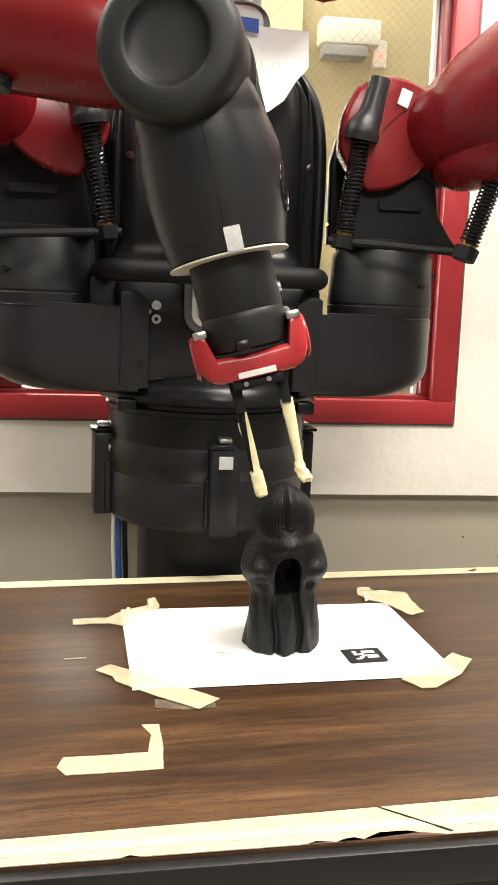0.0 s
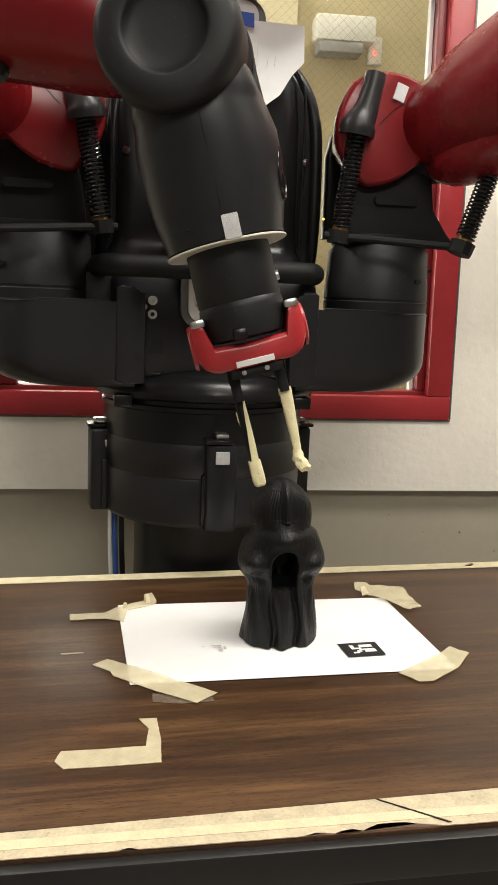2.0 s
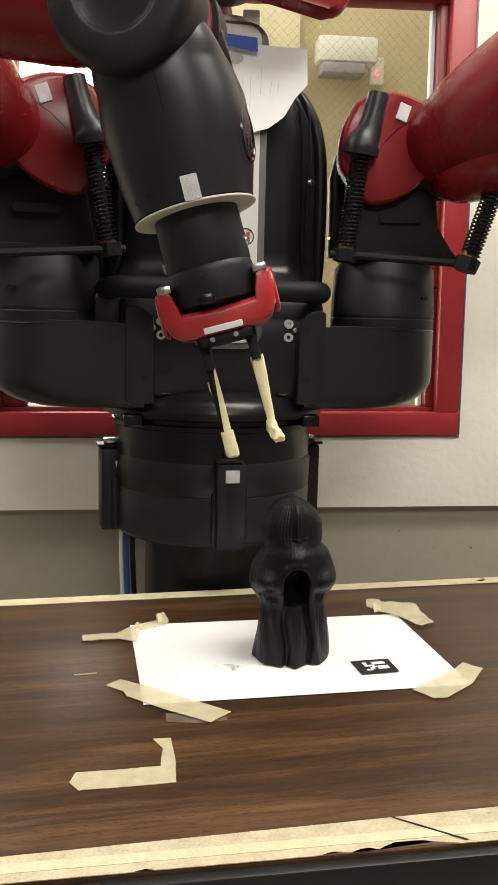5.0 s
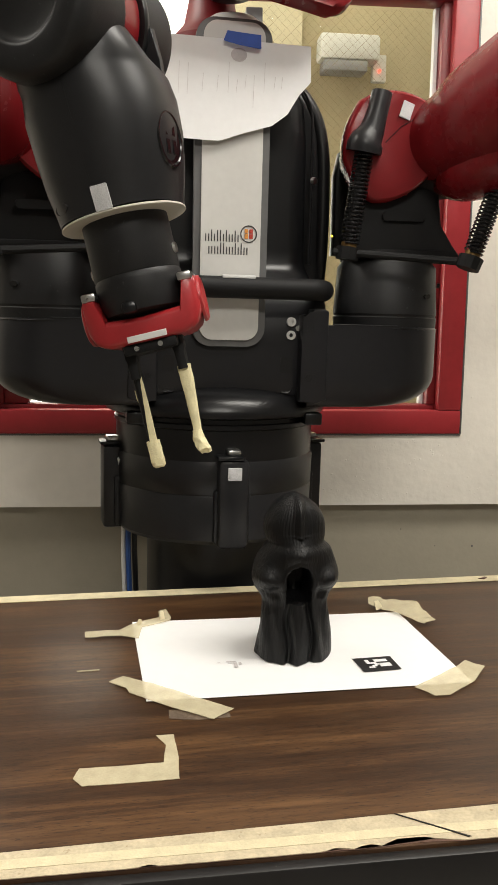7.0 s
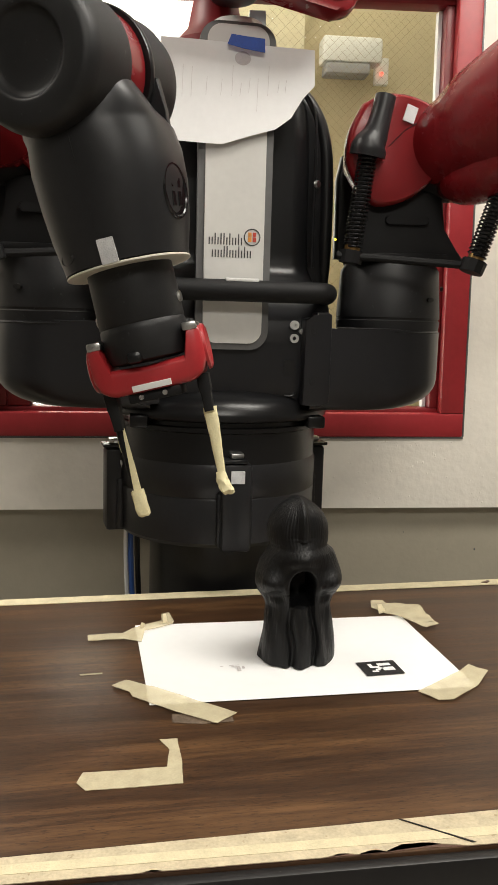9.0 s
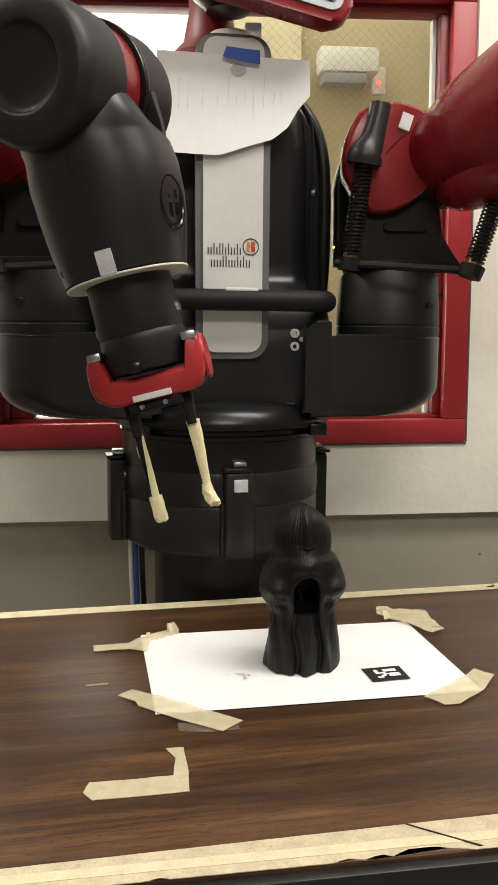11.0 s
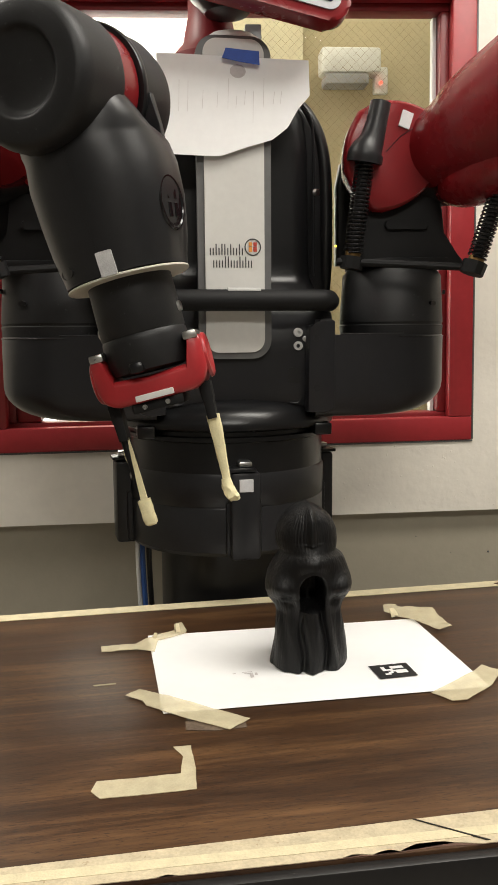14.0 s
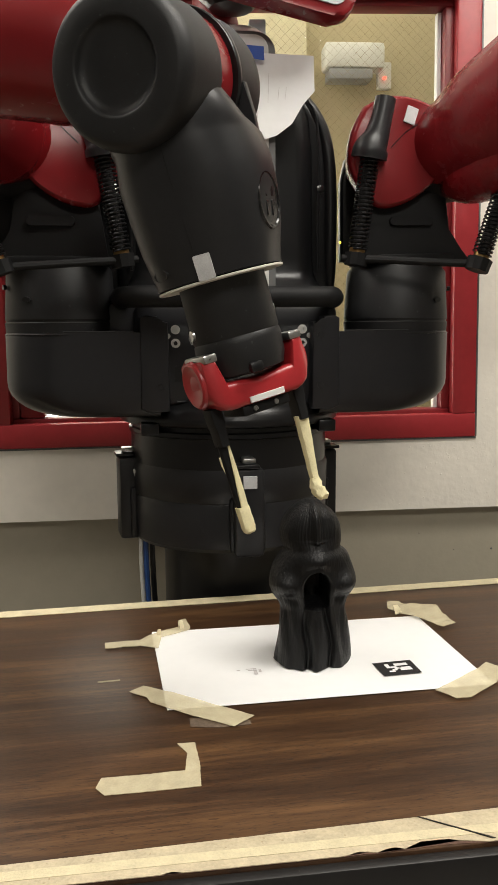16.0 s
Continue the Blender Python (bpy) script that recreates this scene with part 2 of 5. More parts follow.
def add_lathe(bm, profile, m=None, seg=40, sx=1.0, sy=1.0):
    """Turns a profile of (radius, height) about z; ends with radius 0 close."""
    m = m or Matrix()
    rings = []
    for r, z in profile:
        if r < 1e-6:
            rings.append([bm.verts.new(m @ Vector((0, 0, z)))])
        else:
            rings.append([bm.verts.new(m @ Vector((r * sx * math.cos(2 * math.pi * i / seg), r * sy * math.sin(2 * math.pi * i / seg), z))) for i in range(seg)])
    for a, b in zip(rings, rings[1:]):
        for i in range(seg):
            j = (i + 1) % seg
            if len(a) == 1 and len(b) == 1:
                continue
            if len(a) == 1:
                bm.faces.new((a[0], b[i], b[j]))
            elif len(b) == 1:
                bm.faces.new((a[i], a[j], b[0]))
            else:
                bm.faces.new((a[i], a[j], b[j], b[i]))
    for ring in (rings[0], rings[-1]):
        if len(ring) > 1:
            bm.faces.new(ring)
    return bm


def lathe(profile, m=None, seg=40, sx=1.0, sy=1.0):
    return add_lathe(bmesh.new(), profile, m, seg, sx, sy)


def add_loft(bm, sections):
    """Skins closed outlines with the same number of points, and caps both ends."""
    rings = [[bm.verts.new(p) for p in s] for s in sections]
    n = len(rings[0])
    for a, b in zip(rings, rings[1:]):
        for i in range(n):
            j = (i + 1) % n
            bm.faces.new((a[i], a[j], b[j], b[i]))
    bm.faces.new(rings[0])
    bm.faces.new(rings[-1])
    return bm


def loft(sections):
    return add_loft(bmesh.new(), sections)


def add_tube(bm, pts, radius, seg=12):
    """A round bar along points; radius may be one number or one for each point."""
    pts = [Vector(p) for p in pts]
    rad = radius if isinstance(radius, (list, tuple)) else [radius] * len(pts)
    side = None
    secs = []
    for i, p in enumerate(pts):
        d = (pts[min(i + 1, len(pts) - 1)] - pts[max(i - 1, 0)]).normalized()
        if side is None:
            side = d.orthogonal().normalized()
        side = (side - d * side.dot(d)).normalized()
        up = d.cross(side)
        secs.append([p + rad[i] * (side * math.cos(2 * math.pi * k / seg) + up * math.sin(2 * math.pi * k / seg)) for k in range(seg)])
    return add_loft(bm, secs)


def tube(pts, radius, seg=12):
    return add_tube(bmesh.new(), pts, radius, seg)


def smooth_path(pts, n=6):
    """Catmull-Rom points through the given ones."""
    pts = [Vector(p) for p in pts]
    ext = [2 * pts[0] - pts[1]] + pts + [2 * pts[-1] - pts[-2]]
    out = []
    for a, b, c, d in zip(ext, ext[1:], ext[2:], ext[3:]):
        for k in range(n):
            t = k / n
            out.append(0.5 * (2 * b + (c - a) * t + (2 * a - 5 * b + 4 * c - d) * t * t + (3 * b - a - 3 * c + d) * t ** 3))
    return out + [pts[-1]]


def slab(outline, z0, z1, m=None, bevel=0.0, seg=2):
    """A flat outline in x, y, given thickness from z0 to z1."""
    bm = bmesh.new()
    lo = [bm.verts.new((x, y, z0)) for x, y in outline]
    hi = [bm.verts.new((x, y, z1)) for x, y in outline]
    n = len(outline)
    top, bot = bm.faces.new(hi), bm.faces.new(lo[::-1])
    for i in range(n):
        bm.faces.new((lo[i], lo[(i + 1) % n], hi[(i + 1) % n], hi[i]))
    if bevel:
        bmesh.ops.bevel(bm, geom=list(set(top.edges) | set(bot.edges)), offset=bevel, segments=seg, affect="EDGES", profile=0.5)
    bmesh.ops.triangulate(bm, faces=[f for f in bm.faces if len(f.verts) > 4])
    if m is not None:
        bmesh.ops.transform(bm, matrix=m, verts=bm.verts)
    return bm


def rounded(x0, x1, y0, y1, r, n=6):
    """Outline of a rectangle with round corners."""
    pts = []
    for cx, cy, a in ((x1 - r, y1 - r, 0), (x0 + r, y1 - r, 90), (x0 + r, y0 + r, 180), (x1 - r, y0 + r, 270)):
        pts += [(cx + r * math.cos(radians(a + 90 * k / n)), cy + r * math.sin(radians(a + 90 * k / n))) for k in range(n + 1)]
    return pts


UPRIGHT = pose(0, 0, 0, 90, 0, 0)


# ---- the room ----
def structure(name, bm, mat, label, category, sharp=35):
    return tagged(part(name, bm, mat, None, "", sharp), label, category, kind="structure")


YW = 0.72
TURN = pose(0.09, YW, 0, 0, 0, -2.3) @ pose(-0.09, -YW, 0)
WIN_L, WIN_R, WIN_B, WIN_T = -0.486, 0.423, 0.934, 1.767
structure("floor", box(-3.0, 3.0, -3.6, 3.0, -0.10, 0.0), FLOORM, "speckled grey vinyl floor of the laboratory", "floor")
structure("ceiling", box(-3.0, 3.0, -3.6, 3.0, 2.70, 2.80), CEIL, "plain off-white painted ceiling", "ceiling")
structure("wall_west", box(-3.1, -3.0, -3.6, 3.0, 0, 2.7), GREYWALL, "plain grey painted side wall", "wall")
structure("wall_east", box(3.0, 3.1, -3.6, 3.0, 0, 2.7), GREYWALL, "plain grey painted side wall", "wall")
structure("wall_south", box(-3.0, 3.0, -3.7, -3.6, 0, 2.7), GREYWALL, "plain grey painted rear wall", "wall")
bm = bmesh.new()
add_box(bm, WIN_R, 3.06, YW, YW + 0.12, 0.7895, 2.7)
add_box(bm, -3.06, WIN_L, YW, YW + 0.12, 0.7895, 2.7)
add_box(bm, WIN_L, WIN_R, YW, YW + 0.12, 0.7895, WIN_B)
add_box(bm, WIN_L, WIN_R, YW, YW + 0.12, WIN_T, 2.7)
structure("wall_north", bm, WALLPAINT, "cream painted wall with a window opening", "wall").matrix_world = TURN
structure("wall_north_lower", box(-3.06, 3.06, YW + 0.025, YW + 0.12, 0, 0.7855), LOWSHADE, "lower wall set back under the cream wall, greyer by painted shade", "wall").matrix_world = TURN
# paint blobs left on the wall
rng = random.Random(4)
bm = bmesh.new()
for k in range(260):
    x, z = rng.uniform(0.14, 0.80), rng.uniform(0.80, 0.925) if k < 150 else rng.uniform(0.93, 1.5)
    if z > 0.925 and x < WIN_R + 0.02:
        continue
    r = rng.uniform(0.0006, 0.0017)
    add_lathe(bm, [(r, 0.0002), (r * 0.7, r * 0.35), (0, r * 0.45)], pose(x, YW - 0.0002, z, 90) @ Matrix.Diagonal((1, rng.uniform(0.8, 1.5), 1, 1)), 7)
blobs = tagged(part("paint_blobs", bm, WALLPAINT, None, "", 60), "small dried paint blobs on the cream wall", "paint", kind="structure")
blobs.matrix_world = TURN
bm = bmesh.new()
for x, z, r in ((0.476, 0.699, 0.0022), (0.62, 0.74, 0.0015), (0.33, 0.735, 0.0012), (0.40, 0.70, 0.0010), (0.55, 0.66, 0.0013)):
    add_lathe(bm, [(r, 0.0002), (r * 0.8, 0.0008), (0, 0.001)], pose(x, YW + 0.0247, z, 90), 8)
specks = tagged(part("wall_specks", bm, GREYR, None, "", 60), "dark specks on the greyer lower wall", "stain", kind="structure")
specks.matrix_world = TURN
structure("wall_corridor", box(-3.0, 3.0, 2.3, 2.4, 0, 2.7), BEIGE, "beige corridor wall seen through the window", "wall")
structure("wall_pilaster", box(0.05, 0.385, 2.24, 2.299, 0, 2.7), PILASTER, "lighter cream pilaster on the corridor wall", "wall")

win = tagged(thing("window_1", TURN @ pose(0, YW, WIN_B), "red painted window frame with wired glass", "window"), kind="structure")


def frame_bars(name, x0, x1, z0, z1, w, y0, y1, mat, label=""):
    for a, b, c, d in ((x0, x1, z0, z0 + w), (x0, x1, z1 - w, z1), (x0, x0 + w, z0 + w, z1 - w), (x1 - w, x1, z0 + w, z1 - w)):
        part(name, box(a, b, y0, y1, c, d, 0.003), mat, win, label)


H = WIN_T - WIN_B
frame_bars("frame_bar", WIN_L - 0.0, WIN_R + 0.006, -0.006, H, 0.045, -0.005, 0.02, REDPAINT, "red painted frame bar")
frame_bars("frame_joint", WIN_L - 0.0035, WIN_R + 0.0095, -0.0095, H + 0.0035, 0.0032, -0.0025, 0.010, GREYR, "dark paint joint round the frame")
# stops take a darker red than the frame bars
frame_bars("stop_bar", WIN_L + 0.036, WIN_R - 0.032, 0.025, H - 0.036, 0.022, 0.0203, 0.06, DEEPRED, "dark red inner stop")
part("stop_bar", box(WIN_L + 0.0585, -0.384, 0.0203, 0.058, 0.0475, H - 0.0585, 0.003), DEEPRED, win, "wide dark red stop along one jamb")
part("glazing_bead", box(0.3615, 0.3685, 0.045, 0.062, 0.047, H - 0.060), WHITEP, win, "white glazing bead")
part("mullion", box(0.015, 0.045, 0.05, 0.09, 0.07, H - 0.07, 0.002), MULL, win, "grey mullion")
pane = part("pane", box(WIN_L + 0.05, WIN_R - 0.050, 0.064, 0.068, 0.042, H - 0.05), GLASS, win)
pane.visible_shadow = False
# wires in the glass
bm = bmesh.new()
x0, x1, z0, z1, step = 0.046, 0.360, 0.047, H - 0.06, 0.0165
for sgn in (1, -1):
    k = -90
    while k < 90:
        c = k * step
        pts = []
        lo = max(x0, (c + z0 if sgn > 0 else c - z1) )
        hi = min(x1, (c + z1 if sgn > 0 else c - z0))
        if hi - lo > 0.004:
            za = (lo - c) if sgn > 0 else (c - lo)
            zb = (hi - c) if sgn > 0 else (c - hi)
            if sgn < 0:
                za, zb = -(lo - c), -(hi - c)
            add_tube(bm, [(lo, 0.066, za), (hi, 0.066, zb)], 0.00024, 4)
        k += 1
tagged(part("wire_mesh", bm, WIREM, win, "diamond wire mesh in the glass"), kind="stuff")

box_light = thing("emergency_light", pose(0.498, 2.26, 2.011), "white wall box with a small red indicator lamp", "emergency light")
part("housing", box(-0.058, 0.152, -0.09, 0.0, 0.019, 0.104, 0.010), WHITEP, box_light)
# the grey stands in for shadow on the box's underside
part("tray", box(-0.045, 0.11, -0.085, 0.0, -0.018, 0.0185, 0.006), SILVER, box_light, "underside tray, grey from painted shadow")
part("side_plate", box(0.142, 0.192, -0.028, 0.0, -0.035, 0.056, 0.004), WHITEP, box_light)
part("indicator_lamp", lathe([(0, -0.006), (0.0045, -0.004), (0.0045, 0.006)], pose(0.165, -0.033, 0.0, 90)), LED, box_light, "small red glowing indicator")
# solid glowing box added for the white brightness beyond the glass
bright = structure("corridor_glow_panel", box(-2.6, 0.02, 2.20, 2.25, 0.5, 2.4), CORRGLOW, "glowing panel standing in for the bright white area across the corridor", "backdrop")

# ---- the table ----
TABLE = pose(0.0, -0.25, 0, 0, 0, 3.2)
table = thing("work_table", TABLE, "brown wood-laminate work table with taped edges", "table")
TZ, TX0, TX1, TDEP = 0.75, -0.95, 0.95, 0.58
FRONT_EDGE = pose(0, -0.0086, 0, 0, 0, -1.684)
part("tabletop", slab([(TX0, 0.0193), (TX1, -0.0365), (TX1, 0.608), (TX0, 0.621)], TZ - 0.03, TZ, None, 0.0015), WOOD, table, "brown wood-grain laminate top")
part("edge_band", box(TX0, TX1, -0.012, 0.0, TZ - 0.034, TZ - 0.002, 0.003, 2, FRONT_EDGE), EDGE, table, "chipped black edge band")
part("apron", box(TX0 + 0.05, TX1 - 0.05, 0.05, TDEP - 0.05, TZ - 0.11, TZ - 0.03), DARK, table)
for x in (TX0 + 0.06, TX1 - 0.06):
    for y in (0.06, TDEP - 0.06):
        part("leg", box(x - 0.025, x + 0.025, y - 0.025, y + 0.025, 0, TZ - 0.03, 0.004), DARK, table)


def torn(x0, x1, y0, y1, rough0=0.0, rough1=0.0, n=90, chips=()):
    """Outline of a long strip whose two long sides wander a little, with bites out of the front."""
    lo, hi = [], []
    for i in range(n + 1):
        x = x0 + (x1 - x0) * i / n
        a = rough0 * noise.noise((x * 60, 3.1, 0)) + rough0 * 0.6 * noise.noise((x * 190, 7.7, 0))
        for cx, w, d in chips:
            if abs(x - cx) < w:
                a += d * (1 - (abs(x - cx) / w) ** 2) * (0.8 + 0.4 * noise.noise((x * 300, 1, 5)))
        lo.append((x, y0 + a))
        hi.append((x, y1 + rough1 * noise.noise((x * 40, 9.1, 0))))
    return lo + hi[::-1]


CHIPS = [(-0.026, 0.012, 0.0035), (-0.003, 0.008, 0.0060), (0.016, 0.010, 0.0055), (0.034, 0.020, 0.0100), (0.055, 0.014, 0.0055), (0.19, 0.03, 0.004), (-0.17, 0.006, 0.003)]


def widened(outline, y_from):
    """Lets a strip grow wider along x, as the edge runs askew to the tape's back."""
    return [(x, y + (0.0294 * x if y > y_from else 0.0)) for x, y in outline]


tape_f = thing("masking_tape_strip", TABLE @ FRONT_EDGE @ pose(0, 0, TZ), "worn masking tape along the front table edge", "tape", "masking tape along the table edges")
part("strip", slab(widened(torn(TX0, TX1, 0.0005, 0.0390, 0.0004, 0.0004, 260, CHIPS), 0.024), 0.0003, 0.0009), TAPEEDGE, tape_f, "long worn strip of tape")
part("torn_residue", slab(torn(TX0, TX1, 0.0003, 0.0160, 0.0003, 0.0005, 160, [(c, w, d * 0.25) for c, w, d in CHIPS]), 0.00005, 0.00028), RESIDUE, tape_f, "brown torn residue under the tape")
part("overlap_strip", slab(torn(TX0, TX1, 0.0105, 0.0215, 0.0003, 0.0004, 160), 0.0010, 0.0013), TAPE, tape_f, "cleaner tape strip laid over it")
part("cut_line", slab([(0.0290, 0.0392), (0.0308, 0.0392), (0.0795, 0.0030), (0.0765, 0.0030)], 0.0014, 0.0018), EDGE, tape_f, "dark slanting cut across the tape")
tape_b = thing("masking_tape_strip", TABLE @ pose(0, 0.6140, TZ, 0, 0, -0.39), "cream masking tape along the far table edge", "tape", "masking tape along the table edges")
part("strip", slab(torn(TX0, TX1, -0.026, -0.0010, 0.0008, 0.0006, 120), 0.0003, 0.0010), TAPE, tape_b)
part("curl", slab([(0.372, -0.016), (0.380, -0.019), (0.388, -0.012), (0.385, -0.009), (0.378, -0.014)], 0.0012, 0.0024), RESIDUE, tape_b, "dark scrap stuck on the tape")


# ---- things on the table ----
def on_table(name, x, y, rz, label, category, group="", lift=0.0):
    return thing(name, pose(x, y, TZ + lift, 0, 0, rz), label, category, group)


sheet = on_table("paper_sheet", -0.169, 0.0, 1.9, "white paper sheet taped flat to the table", "paper")
PW, PD = 0.3565, 0.229
bm = bmesh.new()
nx, ny = 36, 24
grid = []
for j in range(ny + 1):
    row = []
    for i in range(nx + 1):
        u, v = i / nx, j / ny
        z = 0.0012 + 0.0012 * noise.noise((u * 3, v * 3, 0.3)) * min(u, 1 - u, v, 1 - v) * 6
        row.append(bm.verts.new((u * PW - 0.010 * v, v * PD - 0.006 * v * u, max(z, 0.0005))))
    grid.append(row)
for j in range(ny):
    for i in range(nx):
        bm.faces.new((grid[j][i], grid[j][i + 1], grid[j + 1][i + 1], grid[j + 1][i]))
r = bmesh.ops.extrude_face_region(bm, geom=list(bm.faces))
bmesh.ops.translate(bm, vec=(0, 0, 0.0004), verts=[v for v in r["geom"] if isinstance(v, bmesh.types.BMVert)])
part("page", bm, PAPER, sheet)
mark = part("printed_marker", slab([(0, 0), (0.0445, 0.0025), (0.0425, 0.0385), (-0.0035, 0.0365)], 0.0, 0.0003, pose(0.244, 0.037, 0.0034, 0, 0, 0)), PRINT, sheet, "black square marker printed on the sheet")


def marker_spot(u, v):
    """A place on the printed square, u and v from 0 to 1."""
    a, b, c, d = Vector((0, 0)), Vector((0.0445, 0.0025)), Vector((0.0425, 0.0385)), Vector((-0.0035, 0.0365))
    return tuple(a.lerp(b, u).lerp(d.lerp(c, u), v))


for u0, u1, v0, v1 in ((0.24, 0.34, 0.60, 0.80), (0.24, 0.50, 0.50, 0.60), (0.48, 0.82, 0.62, 0.80), (0.42, 0.58, 0.40, 0.50), (0.54, 0.84, 0.26, 0.50), (0.34, 0.46, 0.30, 0.40), (0.22, 0.38, 0.20, 0.30)):
    part("marker_block", slab([marker_spot(u0, v0), marker_spot(u1, v0), marker_spot(u1, v1), marker_spot(u0, v1)], 0.0, 0.0003, pose(0.244, 0.037, 0.0039)), PAPER, sheet, "white block in the marker")
for x, y, w, h in ((0.083, 0.082, 0.004, 0.0012), (0.094, 0.084, 0.012, 0.0012), (0.096, 0.080, 0.010, 0.0012), (0.102, 0.069, 0.004, 0.010), (0.108, 0.075, 0.003, 0.006), (0.152, 0.077, 0.012, 0.0014)):
    part("printed_bar", slab([(x, y), (x + w, y), (x + w, y + h), (x, y + h)], 0.0, 0.0002, pose(0, 0, 0.0032)), FAINT, sheet, "faint grey printed bar")


def tape_piece(outline, label, lift=0.0022, wave=0.0008):
    cx = sum(p[0] for p in outline) / len(outline)
    cy = sum(p[1] for p in outline) / len(outline)
    ob = on_table("masking_tape_piece", cx, cy, 0, label, "tape", "masking tape pieces on the table")
    local = []
    n = len(outline)
    for i in range(n):
        a, b = Vector(outline[i]), Vector(outline[(i + 1) % n])
        steps = max(2, int((b - a).length / 0.005))
        for k in range(steps):
            p = a.lerp(b, k / steps)
            w = 0.0006 * noise.noise((p.x * 300, p.y * 300, 2.0))
            local.append((p.x - cx + w, p.y - cy + w))
    bm = slab(local, lift, lift + 0.0005)
    bmesh.ops.subdivide_edges(bm, edges=[e for e in bm.edges if e.calc_length() > 0.012], cuts=2)
    for v in bm.verts:
        v.co.z += wave * (1 + noise.noise((v.co.x * 60, v.co.y * 60, cx * 50)))
    part("strip", bm, TAPETHIN, ob)
    return ob


tape_piece([(-0.209, 0.047), (-0.194, 0.060), (-0.165, 0.040), (-0.081, -0.028), (-0.103, -0.048), (-0.150, -0.014), (-0.186, 0.018), (-0.190, 0.030)], "torn cream masking tape over a paper corner")
tape_piece([(0.118, 0.003), (0.134, -0.019), (0.150, -0.019), (0.190, 0.012), (0.216, 0.048), (0.207, 0.056), (0.200, 0.067), (0.183, 0.050)], "torn cream masking tape over a paper corner")
corner_far_right = tape_piece([(0.136, 0.258), (0.142, 0.284), (0.160, 0.286), (0.166, 0.268), (0.184, 0.272), (0.206, 0.262), (0.204, 0.240), (0.208, 0.190), (0.188, 0.178), (0.168, 0.214), (0.150, 0.238)], "crumpled cream masking tape over a paper corner", 0.0022, 0.0030)
corner_far_left = tape_piece([(-0.245, 0.195), (-0.243, 0.176), (-0.200, 0.180), (-0.178, 0.168), (-0.174, 0.205), (-0.138, 0.225), (-0.136, 0.236), (-0.142, 0.268), (-0.152, 0.262), (-0.152, 0.240), (-0.190, 0.214), (-0.202, 0.199)], "torn cream masking tape over a paper corner")
tape_piece([(-0.232, -0.140), (-0.223, -0.152), (-0.141, -0.149), (-0.140, -0.112), (-0.143, -0.071), (-0.160, -0.071), (-0.151, -0.090), (-0.154, -0.121), (-0.228, -0.124)], "masking tape laid on the table in an L", 0.0004, 0.0004)
tape_piece([(-0.246, 0.0845), (-0.246, 0.0815), (-0.221, 0.0835), (-0.221, 0.0865)], "thin sliver of masking tape on the table", 0.0004, 0.0001)



def curled_end(ob, x, y, rz, width, rise, bend):
    """A torn end of tape that curls up off the sheet."""
    m = ob.matrix_world.inverted() @ pose(x, y, TZ + 0.003, 0, 0, rz)
    front = []
    for k in range(9):
        a = radians(bend * k / 8)
        along_y, up = rise * (1 - math.cos(a)) * 0.55, rise * math.sin(min(a, radians(100))) * (k / 8)
        w = width * (1 - 0.35 * (k / 8) ** 2) * (1 + 0.12 * noise.noise((k * 1.7, x * 90, 0)))
        front.append([m @ Vector((-w / 2, along_y, up)), m @ Vector((w / 2, along_y + 0.001, up * 0.94)), m @ Vector((w / 2, along_y + 0.0015, up * 0.94)), m @ Vector((-w / 2, along_y + 0.0005, up))])
    part("curled_end", loft(front), TAPE, ob, "torn end of tape curling upwards")


curled_end(corner_far_right, 0.1476, 0.2420, 20, 0.012, 0.010, 120)
curled_end(corner_far_left, -0.1470, 0.2300, 10, 0.0060, 0.010, 105)
curled_end(corner_far_left, -0.1780, 0.2120, -25, 0.006, 0.007, 80)

clear = on_table("clear_tape_piece", -0.118, -0.030, -12, "scrap of clear sticky tape on the table", "tape")
part("strip", slab([(-0.030, 0.004), (-0.026, -0.014), (0.004, -0.013), (0.034, -0.004), (0.030, 0.010)], 0.0003, 0.0008), CLEAR, clear)

# ---- the printed figure ----
figure = on_table("figurine", 0.004, 0.108, 0, "matt black 3D-printed hollow figurine standing on the paper", "figurine", lift=0.0030)


def lerp_table(tab, z):
    """Smooth values at height z through the rows of a table."""
    n = len(tab)
    for i in range(n - 1):
        if z <= tab[i + 1][0]:
            rows4 = [tab[max(i - 1, 0)], tab[i], tab[i + 1], tab[min(i + 2, n - 1)]]
            h = rows4[2][0] - rows4[1][0]
            k = (z - rows4[1][0]) / h
            out = []
            for a, b, c, d in zip(*[r[1:] for r in rows4]):
                m0 = (c - a) / max(rows4[2][0] - rows4[0][0], 1e-6) * h
                m1 = (d - b) / max(rows4[3][0] - rows4[1][0], 1e-6) * h
                out.append((2 * k ** 3 - 3 * k * k + 1) * b + (k ** 3 - 2 * k * k + k) * m0 + (3 * k * k - 2 * k ** 3) * c + (k ** 3 - k * k) * m1)
            return out
    return tab[-1][1:]


